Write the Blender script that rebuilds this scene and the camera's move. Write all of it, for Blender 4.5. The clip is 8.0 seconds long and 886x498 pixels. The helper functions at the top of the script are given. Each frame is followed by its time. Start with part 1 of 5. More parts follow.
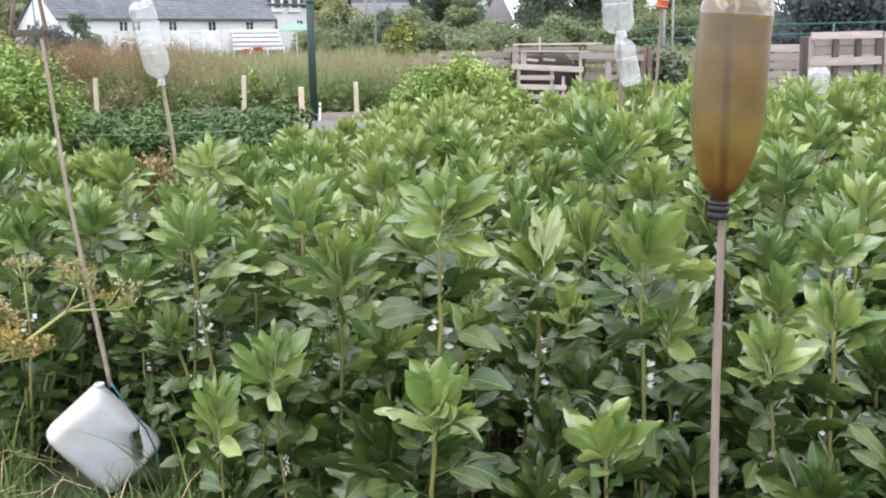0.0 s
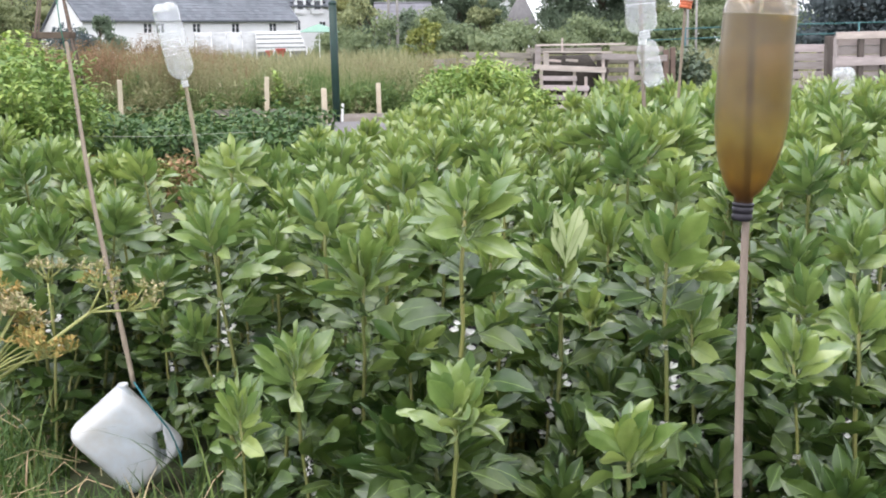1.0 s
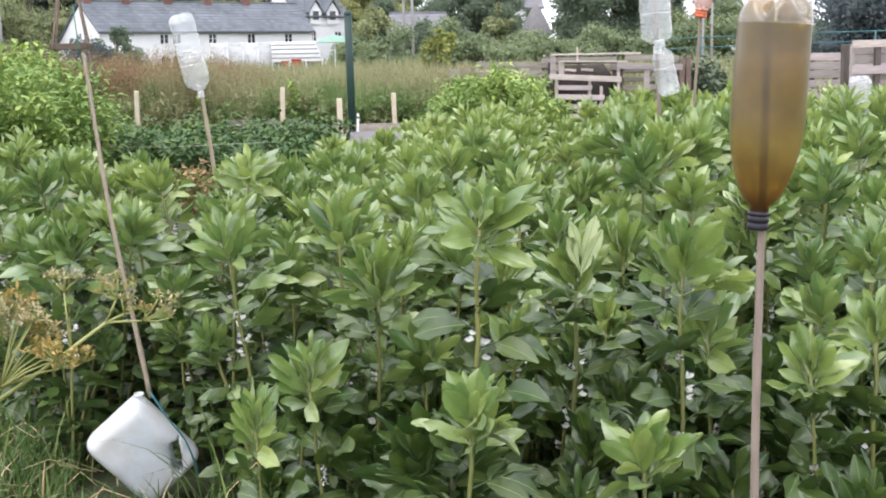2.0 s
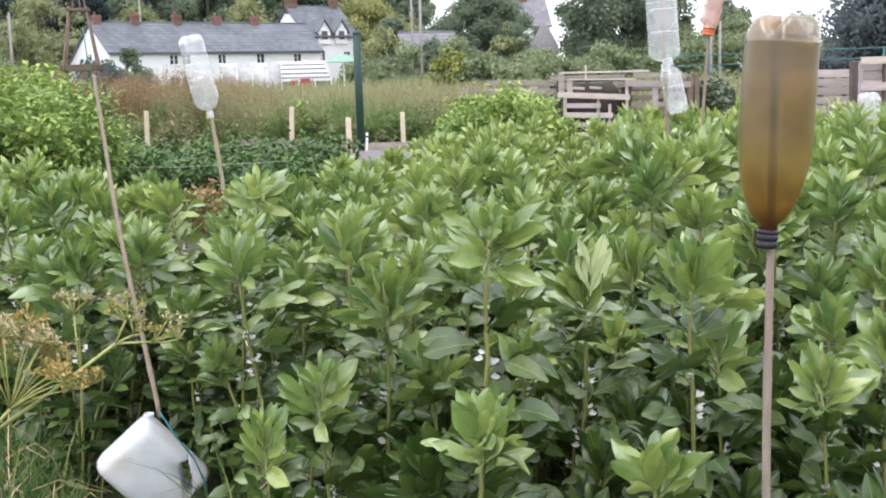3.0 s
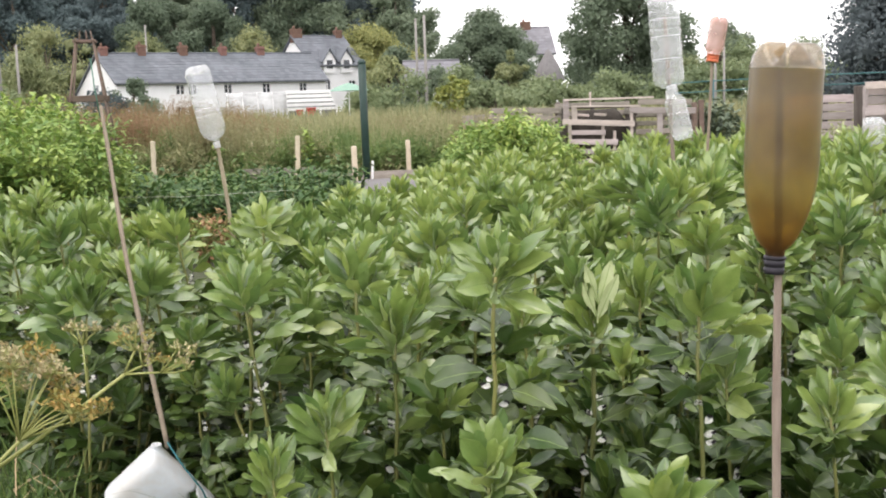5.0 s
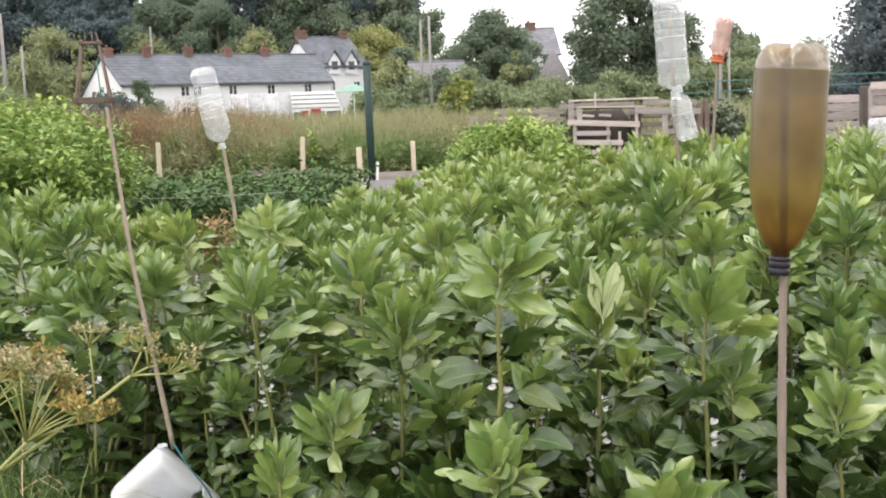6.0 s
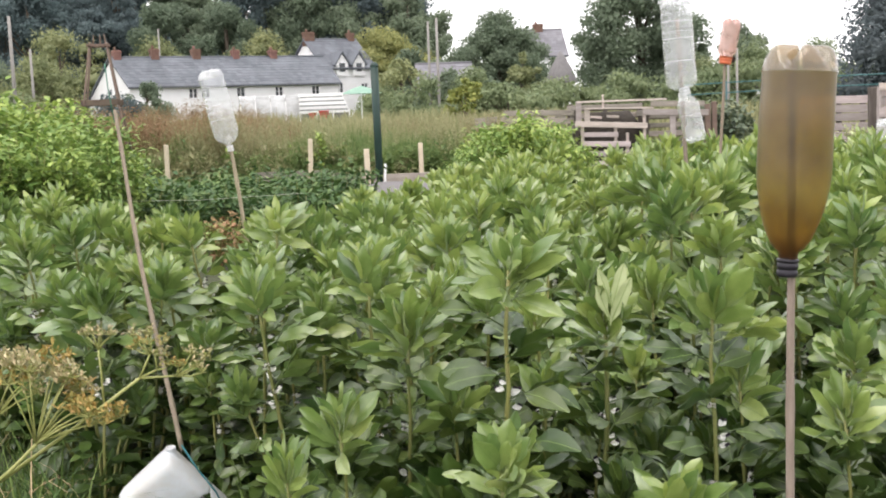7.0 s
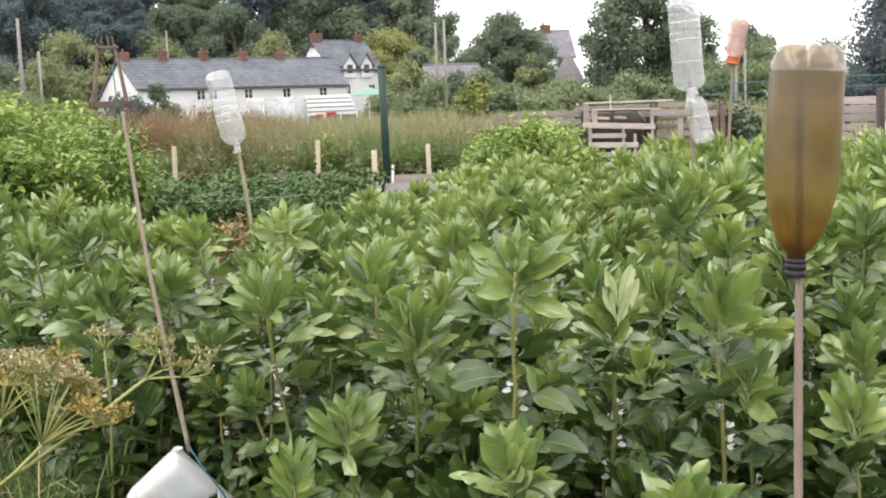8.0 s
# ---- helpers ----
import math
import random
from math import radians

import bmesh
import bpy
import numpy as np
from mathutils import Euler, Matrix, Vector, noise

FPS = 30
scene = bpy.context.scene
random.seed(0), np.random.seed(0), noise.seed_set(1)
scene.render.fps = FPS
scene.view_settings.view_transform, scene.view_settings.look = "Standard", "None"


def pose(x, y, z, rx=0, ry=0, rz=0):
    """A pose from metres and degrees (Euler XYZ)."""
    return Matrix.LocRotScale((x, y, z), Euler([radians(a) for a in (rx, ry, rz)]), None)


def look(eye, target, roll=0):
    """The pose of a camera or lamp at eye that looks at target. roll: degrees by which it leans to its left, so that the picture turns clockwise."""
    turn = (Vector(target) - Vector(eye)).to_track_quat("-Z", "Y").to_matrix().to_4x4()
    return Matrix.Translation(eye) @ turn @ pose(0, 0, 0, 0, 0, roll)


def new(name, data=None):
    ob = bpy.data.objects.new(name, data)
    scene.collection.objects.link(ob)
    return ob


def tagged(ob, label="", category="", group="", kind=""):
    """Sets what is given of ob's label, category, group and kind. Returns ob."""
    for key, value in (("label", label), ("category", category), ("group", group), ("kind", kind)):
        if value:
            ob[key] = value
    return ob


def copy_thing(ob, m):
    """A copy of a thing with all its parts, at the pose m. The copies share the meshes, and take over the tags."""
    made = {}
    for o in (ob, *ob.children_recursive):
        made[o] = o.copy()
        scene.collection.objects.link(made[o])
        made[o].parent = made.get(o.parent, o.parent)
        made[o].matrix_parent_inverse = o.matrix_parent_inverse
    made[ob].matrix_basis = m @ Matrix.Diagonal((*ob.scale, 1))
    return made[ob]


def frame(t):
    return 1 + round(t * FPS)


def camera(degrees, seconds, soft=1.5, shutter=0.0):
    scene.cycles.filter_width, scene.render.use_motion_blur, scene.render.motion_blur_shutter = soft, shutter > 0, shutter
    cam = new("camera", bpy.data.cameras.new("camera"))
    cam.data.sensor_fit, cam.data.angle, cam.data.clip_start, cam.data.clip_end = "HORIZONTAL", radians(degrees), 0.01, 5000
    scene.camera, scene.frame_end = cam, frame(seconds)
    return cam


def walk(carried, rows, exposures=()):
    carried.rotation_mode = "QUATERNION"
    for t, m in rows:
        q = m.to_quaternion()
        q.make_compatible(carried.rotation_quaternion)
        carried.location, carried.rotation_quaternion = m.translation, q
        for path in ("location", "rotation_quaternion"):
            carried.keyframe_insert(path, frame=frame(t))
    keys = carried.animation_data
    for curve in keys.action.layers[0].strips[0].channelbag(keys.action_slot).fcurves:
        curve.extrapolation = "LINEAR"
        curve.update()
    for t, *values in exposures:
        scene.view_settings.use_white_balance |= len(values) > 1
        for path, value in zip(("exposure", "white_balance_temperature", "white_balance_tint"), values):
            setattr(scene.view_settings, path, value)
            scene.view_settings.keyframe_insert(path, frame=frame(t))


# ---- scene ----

# ---------------------------------------------------------------- camera
cam = camera(42.0, 8.0, soft=1.95)
PATH = [
    (0.0, -0.0014, 0.0005, 1.1958, -2.549, -9.888, -0.795),
    (0.5, -0.0015, 0.0011, 1.1959, -1.953, -9.856, -0.841),
    (1.0, -0.0008, 0.0028, 1.1960, -1.425, -9.827, -0.960),
    (1.5, -0.0002, 0.0031, 1.1960, -0.999, -9.653, -1.045),
    (3.0, 0.0012, 0.0023, 1.1982, -0.205, -8.416, -1.487),
    (3.5, 0.0016, 0.0027, 1.1988, -0.108, -7.881, -1.642),
    (4.0, 0.0006, -0.0004, 1.2009, -0.043, -7.439, -1.834),
    (4.5, 0.0000, -0.0000, 1.2000, 0.000, -7.144, -1.900),
    (6.0, -0.0006, -0.0031, 1.2008, 0.311, -6.994, -2.028),
    (6.5, -0.0009, -0.0047, 1.2017, 0.498, -6.947, -2.098),
    (7.0, -0.0004, -0.0047, 1.2019, 0.693, -6.902, -2.144),
    (7.5, 0.0004, -0.0027, 1.2015, 0.879, -6.853, -2.179),
    (8.0, 0.0011, -0.0014, 1.2005, 1.072, -6.821, -2.221),
]


def eye_pose(x, y, z, yaw, pitch, roll):
    a, b = radians(yaw), radians(pitch)
    ahead = Vector((-math.sin(a) * math.cos(b), math.cos(a) * math.cos(b), math.sin(b)))
    return look((x, y, z), Vector((x, y, z)) + ahead, roll)


# the clip's camera warms its picture slightly once more sky comes in
LOOK = [(0.0, 0.68, 6100, 14.5), (1.5, 0.68, 6100, 14.5), (3.5, 0.68, 6150, 14.5), (4.5, 0.57, 6560, 14), (8.0, 0.57, 6560, 14)]
walk(cam, [(r[0], eye_pose(*r[1:])) for r in PATH], LOOK)

# ---------------------------------------------------------------- overcast daylight
SUN_EL, SUN_AZ = radians(68), radians(215)
world = bpy.data.worlds.new("overcast")
scene.world = world
world.use_nodes = True
wn, wl = world.node_tree.nodes, world.node_tree.links
sky = wn.new("ShaderNodeTexSky")
sky.sky_type, sky.sun_disc = "NISHITA", False
sky.sun_elevation, sky.sun_rotation = SUN_EL, SUN_AZ
sky.air_density, sky.dust_density, sky.ozone_density = 1.0, 4.0, 1.0
cloud = wn.new("ShaderNodeMix")
cloud.data_type = "RGBA"
cloud.inputs["Factor"].default_value = 0.85
cloud.inputs["B"].default_value = (9.9, 9.9, 9.9, 1)
wl.new(sky.outputs[0], cloud.inputs["A"])
wl.new(cloud.outputs["Result"], wn["Background"].inputs["Color"])
wn["Background"].inputs["Strength"].default_value = 0.14

sun_data = bpy.data.lights.new("sun", "SUN")
sun_data.energy, sun_data.angle, sun_data.color = 1.2, radians(50), (1.0, 0.96, 0.89)
sun = new("sun", sun_data)
sun.rotation_euler = (radians(90) - SUN_EL, 0, math.pi - SUN_AZ)


# ---------------------------------------------------------------- materials
def mat(name, c1, c2, rough=0.7, scale=8.0, fine=60.0, bump=0.15, metal=0.0, spec=0.4, vary=0.12, island=0.0, translucent=0.0, stretch=(1, 1, 1), dist=0.01, bloom=0.0, coat=0.0):
    """Two colours mixed by coarse and fine noise at real size, a random tint for each object, and relief."""
    m = bpy.data.materials.new(name)
    m.use_nodes = True
    n, l = m.node_tree.nodes, m.node_tree.links
    p, out = n["Principled BSDF"], n["Material Output"]
    co = n.new("ShaderNodeTexCoord")
    mp = n.new("ShaderNodeMapping")
    mp.inputs["Scale"].default_value = stretch
    l.new(co.outputs["Object"], mp.inputs["Vector"])
    big, small = n.new("ShaderNodeTexNoise"), n.new("ShaderNodeTexNoise")
    for t, s, d in ((big, scale, 3), (small, fine, 4)):
        t.inputs["Scale"].default_value, t.inputs["Detail"].default_value = s, d
        l.new(mp.outputs[0], t.inputs["Vector"])
    add = n.new("ShaderNodeMath")
    add.operation = "MULTIPLY_ADD"
    add.inputs[1].default_value = 0.45
    l.new(small.outputs["Fac"], add.inputs[0])
    half = n.new("ShaderNodeMath")
    half.operation = "MULTIPLY_ADD"
    half.inputs[1].default_value, half.inputs[2].default_value = 1.5, -0.45
    l.new(big.outputs["Fac"], half.inputs[0])
    l.new(half.outputs[0], add.inputs[2])
    mix = n.new("ShaderNodeMix")
    mix.data_type, mix.clamp_factor = "RGBA", True
    mix.inputs["A"].default_value, mix.inputs["B"].default_value = (*c1, 1), (*c2, 1)
    l.new(add.outputs[0], mix.inputs["Factor"])
    col = mix.outputs["Result"]
    info = n.new("ShaderNodeObjectInfo")
    geo = n.new("ShaderNodeNewGeometry")
    for src, amount in ((info.outputs["Random"], vary), (geo.outputs["Random Per Island"], island)):
        if amount:
            hsv, rng = n.new("ShaderNodeHueSaturation"), n.new("ShaderNodeMapRange")
            rng.inputs["To Min"].default_value, rng.inputs["To Max"].default_value = 1 - amount * 1.6, 1 + amount * 1.6
            l.new(src, rng.inputs["Value"])
            l.new(rng.outputs[0], hsv.inputs["Value"])
            rng2 = n.new("ShaderNodeMapRange")
            rng2.inputs["To Min"].default_value, rng2.inputs["To Max"].default_value = 0.5 + amount * 0.12, 0.5 - amount * 0.12
            l.new(src, rng2.inputs["Value"])
            l.new(rng2.outputs[0], hsv.inputs["Hue"])
            l.new(col, hsv.inputs["Color"])
            col = hsv.outputs[0]
    l.new(col, p.inputs["Base Color"])
    p.inputs["Roughness"].default_value = rough
    p.inputs["Metallic"].default_value = metal
    p.inputs["Sheen Weight"].default_value, p.inputs["Sheen Roughness"].default_value = bloom, 0.4
    p.inputs["Specular IOR Level"].default_value = spec
    p.inputs["Coat Weight"].default_value, p.inputs["Coat Roughness"].default_value = coat, 0.28
    p.inputs["Coat IOR"].default_value = 1.65
    if bump:
        b = n.new("ShaderNodeBump")
        b.inputs["Strength"].default_value, b.inputs["Distance"].default_value = bump, dist
        l.new(add.outputs[0], b.inputs["Height"])
        l.new(b.outputs[0], p.inputs["Normal"])
    if translucent:
        tr, ms = n.new("ShaderNodeBsdfTranslucent"), n.new("ShaderNodeMixShader")
        ms.inputs[0].default_value = translucent
        l.new(col, tr.inputs["Color"])
        l.new(p.outputs[0], ms.inputs[1])
        l.new(tr.outputs[0], ms.inputs[2])
        l.new(ms.outputs[0], out.inputs["Surface"])
    return m


def plastic(name, tint, murk, cloudy, rough=0.12, residue=None, spread=0.75):
    """Thin clear plastic: tinted see-through, partly clouded by dirt and, in CLEAR, by white painted for reflected sky,
    with a shiny skin.
    """
    m = bpy.data.materials.new(name)
    m.use_nodes = True
    n, l = m.node_tree.nodes, m.node_tree.links
    n.remove(n["Principled BSDF"])
    out = n["Material Output"]
    clear, dull, back, shine = (n.new("ShaderNodeBsdf" + k) for k in ("Transparent", "Diffuse", "Translucent", "Glossy"))
    clear.inputs[0].default_value = (*tint, 1)
    dull.inputs[0].default_value = back.inputs[0].default_value = (*murk, 1)
    shine.inputs["Roughness"].default_value = rough
    both, body, skin = n.new("ShaderNodeMixShader"), n.new("ShaderNodeMixShader"), n.new("ShaderNodeMixShader")
    both.inputs[0].default_value = 0.6
    l.new(dull.outputs[0], both.inputs[1])
    l.new(back.outputs[0], both.inputs[2])
    co, no, rg = n.new("ShaderNodeTexCoord"), n.new("ShaderNodeTexNoise"), n.new("ShaderNodeMapRange")
    no.inputs["Scale"].default_value, no.inputs["Detail"].default_value = 14, 2
    rg.inputs["From Min"].default_value, rg.inputs["From Max"].default_value = 0.3, 0.7
    rg.inputs["To Min"].default_value, rg.inputs["To Max"].default_value = cloudy * (1 - spread), cloudy * (1 + spread)
    l.new(co.outputs["Object"], no.inputs["Vector"])
    l.new(no.outputs["Fac"], rg.inputs["Value"])
    l.new(rg.outputs[0], body.inputs[0])
    l.new(clear.outputs[0], body.inputs[1])
    l.new(both.outputs[0], body.inputs[2])
    edge, power, fr = n.new("ShaderNodeLayerWeight"), n.new("ShaderNodeMath"), n.new("ShaderNodeMath")
    edge.inputs["Blend"].default_value = 0.5
    power.operation, power.inputs[1].default_value = "POWER", 3.0
    fr.operation, fr.inputs[1].default_value, fr.inputs[2].default_value = "MULTIPLY_ADD", 0.7, 0.075
    l.new(edge.outputs["Facing"], power.inputs[0])
    l.new(power.outputs[0], fr.inputs[0])
    bp = n.new("ShaderNodeBump")
    bp.inputs["Strength"].default_value, bp.inputs["Distance"].default_value = 0.3, 0.002
    l.new(no.outputs["Fac"], bp.inputs["Height"])
    l.new(bp.outputs[0], shine.inputs["Normal"])
    l.new(fr.outputs[0], skin.inputs[0])
    l.new(body.outputs[0], skin.inputs[1])
    l.new(shine.outputs[0], skin.inputs[2])
    l.new(skin.outputs[0], out.inputs["Surface"])
    if residue:
        # dried residue in bands up from the neck: (height, see-through tint, dirt)
        sep, high, wave = n.new("ShaderNodeSeparateXYZ"), n.new("ShaderNodeMath"), n.new("ShaderNodeMath")
        high.operation, high.inputs[1].default_value = "MULTIPLY_ADD", 2.5
        wave.operation, wave.inputs[1].default_value, wave.inputs[2].default_value = "MULTIPLY_ADD", 0.12, -0.06
        l.new(no.outputs["Fac"], wave.inputs[0])
        l.new(co.outputs["Object"], sep.inputs[0])
        l.new(sep.outputs["Z"], high.inputs[0])
        l.new(wave.outputs[0], high.inputs[2])
        for node, k in ((clear, 1), (dull, 2), (back, 2)):
            ramp = n.new("ShaderNodeValToRGB")
            for e, band in enumerate(residue):
                el = ramp.color_ramp.elements[e] if e < 2 else ramp.color_ramp.elements.new(band[0] * 2.5)
                el.position, el.color = band[0] * 2.5, (*band[k], 1)
            l.new(high.outputs[0], ramp.inputs[0])
            l.new(ramp.outputs["Color"], node.inputs[0])
    return m


# lower leaves: green held dark, with the shade inside the bed painted in
LEAF = mat("shaded_bean_leaf", (0.036, 0.075, 0.011), (0.082, 0.137, 0.024), 0.42, 30, 220, 0.25, spec=0.8, vary=0.1, island=0.16, translucent=0.2, dist=0.002, bloom=0.05, coat=0.15)
RIB = mat("leaf_midrib", (0.17, 0.26, 0.08), (0.27, 0.36, 0.13), 0.45, 30, 200, 0.1, vary=0.1)
# crown leaves: paler young growth, lightened further for daylight on the tops
YOUNG_LIT = mat("young_lit_bean_leaf", (0.142, 0.235, 0.044), (0.28, 0.378, 0.105), 0.34, 30, 220, 0.25, spec=0.9, vary=0.12, island=0.16, translucent=0.28, dist=0.002, bloom=0.2, coat=0.75)
# a leaf catching the sun, its brightness put into the colour
PALE_LEAF = mat("sunlit_bean_leaf", (0.42, 0.5, 0.24), (0.55, 0.6, 0.34), 0.45, 30, 220, 0.2, vary=0, translucent=0.3, dist=0.002)
STEM = mat("bean_stem", (0.16, 0.19, 0.05), (0.27, 0.25, 0.09), 0.5, 25, 90, 0.2)
PETAL = mat("petal", (0.78, 0.78, 0.72), (0.85, 0.83, 0.8), 0.6, 60, 300, 0.0, translucent=0.2)
BLOTCH = mat("petal_blotch", (0.012, 0.01, 0.014), (0.03, 0.02, 0.03), 0.6, 60, 300, 0.0)
CANE = mat("weathered_cane", (0.2, 0.15, 0.12), (0.36, 0.29, 0.24), 0.75, 12, 90, 0.3, stretch=(6, 6, 1), dist=0.003)
BROWN_CANE = mat("brown_cane", (0.17, 0.135, 0.1), (0.31, 0.255, 0.19), 0.75, 12, 90, 0.3, stretch=(6, 6, 1), dist=0.003)
DARK_CANE = mat("dark_cane", (0.035, 0.022, 0.014), (0.07, 0.045, 0.03), 0.5, 12, 90, 0.2, vary=0)
PALE_CANE = mat("pale_cane", (0.27, 0.22, 0.15), (0.46, 0.39, 0.28), 0.75, 12, 90, 0.3, stretch=(6, 6, 1), dist=0.003)
# dark posts; also paints shade into the inner parts of pallets and panel
DARK_WOOD = mat("dark_and_shaded_wood", (0.07, 0.058, 0.05), (0.16, 0.135, 0.12), 0.9, 4, 50, 0.4, stretch=(5, 5, 1), vary=0.2)
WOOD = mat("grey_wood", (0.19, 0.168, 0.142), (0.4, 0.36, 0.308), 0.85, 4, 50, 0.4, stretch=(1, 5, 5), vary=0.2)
RUSTY = mat("rusty_brown_wood", (0.1, 0.07, 0.055), (0.2, 0.15, 0.115), 0.85, 8, 60, 0.4)
PALE = mat("pale_new_timber", (0.5, 0.42, 0.3), (0.66, 0.58, 0.44), 0.75, 6, 60, 0.25)
BARK = mat("bark", (0.07, 0.055, 0.04), (0.16, 0.13, 0.1), 0.9, 3, 20, 0.6, dist=0.03)
WHITE_WALL = mat("whitewashed_render", (0.8, 0.8, 0.79), (0.9, 0.9, 0.9), 0.85, 0.8, 9, 0.15, vary=0.02)
SLATE = mat("slate", (0.08, 0.09, 0.105), (0.17, 0.182, 0.205), 0.6, 0.35, 5, 0.3, vary=0.05, island=0.1)
BRICK = mat("red_brick", (0.15, 0.08, 0.064), (0.23, 0.135, 0.105), 0.9, 3, 25, 0.3)
GLASS_DARK = mat("window_glass", (0.03, 0.035, 0.04), (0.07, 0.075, 0.085), 0.1, 2, 20, 0.0, spec=0.6)
GREEN_PAINT = mat("green_painted_metal", (0.01, 0.028, 0.024), (0.02, 0.05, 0.042), 0.45, 6, 60, 0.1)
TEAL = mat("teal_painted_metal", (0.045, 0.14, 0.15), (0.075, 0.18, 0.19), 0.5, 6, 60, 0.1)
JUG = mat("white_polythene", (0.66, 0.6, 0.52), (0.83, 0.91, 0.99), 0.4, 6, 60, 0.12, spec=0.5, vary=0, translucent=0.3)
GRASS = mat("grass", (0.05, 0.1, 0.022), (0.125, 0.2, 0.05), 0.6, 3, 40, 0.1, island=0.25, translucent=0.25)
STRAW = mat("dry_straw", (0.36, 0.27, 0.14), (0.55, 0.44, 0.26), 0.7, 20, 80, 0.1, island=0.2, translucent=0.15)


# ---------------------------------------------------------------- mesh tools
rnd = random.Random(11)


class Shape:
    """Vertices and faces of one mesh, gathered piece by piece."""

    def __init__(self):
        self.v, self.f, self.k = [], [], []

    def put(self, verts, faces, m=None, slot=0):
        b = len(self.v)
        self.v += [tuple(m @ Vector(p)) for p in verts] if m is not None else [tuple(p) for p in verts]
        self.f += [tuple(b + i for i in f) for f in faces]
        self.k += [slot] * len(faces)
        return self

    def box(self, x0, y0, z0, x1, y1, z1, m=None, slot=0, bev=0.0):
        if bev:
            bm = bmesh.new()
            bmesh.ops.create_cube(bm, size=1, matrix=Matrix.Translation(((x0 + x1) / 2, (y0 + y1) / 2, (z0 + z1) / 2)) @ Matrix.Diagonal((x1 - x0, y1 - y0, z1 - z0, 1)))
            bmesh.ops.bevel(bm, geom=bm.edges[:], offset=bev, segments=1, affect="EDGES")
            bm.verts.index_update()
            self.put([v.co for v in bm.verts], [[v.index for v in f.verts] for f in bm.faces], m, slot)
            bm.free()
            return self
        v = [(x, y, z) for z in (z0, z1) for y in (y0, y1) for x in (x0, x1)]
        return self.put(v, [(0, 2, 3, 1), (4, 5, 7, 6), (0, 1, 5, 4), (2, 6, 7, 3), (0, 4, 6, 2), (1, 3, 7, 5)], m, slot)

    def tube(self, pts, radii, sides=6, slot=0, cap=True):
        pts = [Vector(p) for p in pts]
        if not hasattr(radii, "__len__"):
            radii = [radii] * len(pts)
        v, f = [], []
        for i, p in enumerate(pts):
            d = (pts[min(i + 1, len(pts) - 1)] - pts[max(i - 1, 0)]).normalized()
            a = d.cross(Vector((0.13, 0.97, 0.2)) if abs(d.z) > 0.7 else Vector((0, 0, 1))).normalized()
            b = d.cross(a)
            v += [p + radii[i] * (math.cos(6.2832 * k / sides) * a + math.sin(6.2832 * k / sides) * b) for k in range(sides)]
        for i in range(len(pts) - 1):
            f += [(i * sides + k, i * sides + (k + 1) % sides, (i + 1) * sides + (k + 1) % sides, (i + 1) * sides + k) for k in range(sides)]
        if cap:
            f += [tuple(range(sides))[::-1], tuple((len(pts) - 1) * sides + k for k in range(sides))]
        return self.put(v, f, None, slot)

    def lathe(self, prof, sides=24, m=None, slot=0, petal=None):
        v, f = [], []
        for i, (r, z) in enumerate(prof):
            for k in range(sides):
                a = 6.2832 * k / sides
                dz = petal(r, z, a) if petal else 0
                v.append((r * math.cos(a), r * math.sin(a), z + dz))
        for i in range(len(prof) - 1):
            f += [(i * sides + k, i * sides + (k + 1) % sides, (i + 1) * sides + (k + 1) % sides, (i + 1) * sides + k) for k in range(sides)]
        return self.put(v, f, m, slot)


def part(name, shape, material, parent=None, label="", smooth=True, m=None):
    """One mesh object, under a thing or a part when one is given."""
    me = bpy.data.meshes.new(name)
    me.from_pydata(shape.v, [], shape.f)
    for one in material if isinstance(material, (list, tuple)) else [material]:
        me.materials.append(one)
    me.polygons.foreach_set("material_index", shape.k)
    if smooth:
        me.polygons.foreach_set("use_smooth", [True] * len(shape.f))
    me.update()
    ob = new(name, me)
    ob.parent = parent
    if m is not None:
        ob.matrix_basis = m
    if label:
        tagged(ob, label)
    return ob


def thing(name, label, category, m=None, group="", kind=""):
    ob = tagged(new(name), label, category, group, kind)
    ob.empty_display_size = 0.1
    if m is not None:
        ob.matrix_basis = m
    return ob


def span(a, b):
    """The pose at a whose z axis points to b."""
    d = Vector(b) - Vector(a)
    return Matrix.Translation(a) @ d.to_track_quat("Z", "Y").to_matrix().to_4x4()


def rot(a, axis):
    return Matrix.Rotation(a, 4, axis)


# ---------------------------------------------------------------- ground
def ground_z(x, y):
    """Flat allotments, then a wooded hill behind the houses, highest on its west side."""
    up = max(0.0, min(1.0, (y - 135) / 110))
    side = max(0.12, min(1.0, (10 - x) / 55))
    return 16 * side * up * up * (3 - 2 * up) + (0.06 * noise.noise((x * 0.12, y * 0.12, 0)) if y > 24 else 0.0) + (0.02 * noise.noise((x * 2.1, y * 2.1, 3)))


g = Shape()
ys = [-30, -12, -5, -2] + [-1 + 0.4 * i for i in range(60)] + [24 + 3 * i for i in range(40)] + [150 + 12 * i for i in range(14)] + [340, 420, 600, 1000, 1800, 3000]
xs = [-3000, -1500, -700, -350, -200, -140, -100, -70, -50, -36, -26, -18, -13] + [-9 + 0.45 * i for i in range(41)] + [13, 18, 26, 36, 50, 70, 100, 150, 250, 450, 1000, 3000]
gv = [(x, y, ground_z(x, y)) for y in ys for x in xs]
w = len(xs)
gf = [(j * w + i, j * w + i + 1, (j + 1) * w + i + 1, (j + 1) * w + i) for j in range(len(ys) - 1) for i in range(w - 1)]
g.put(gv, gf)
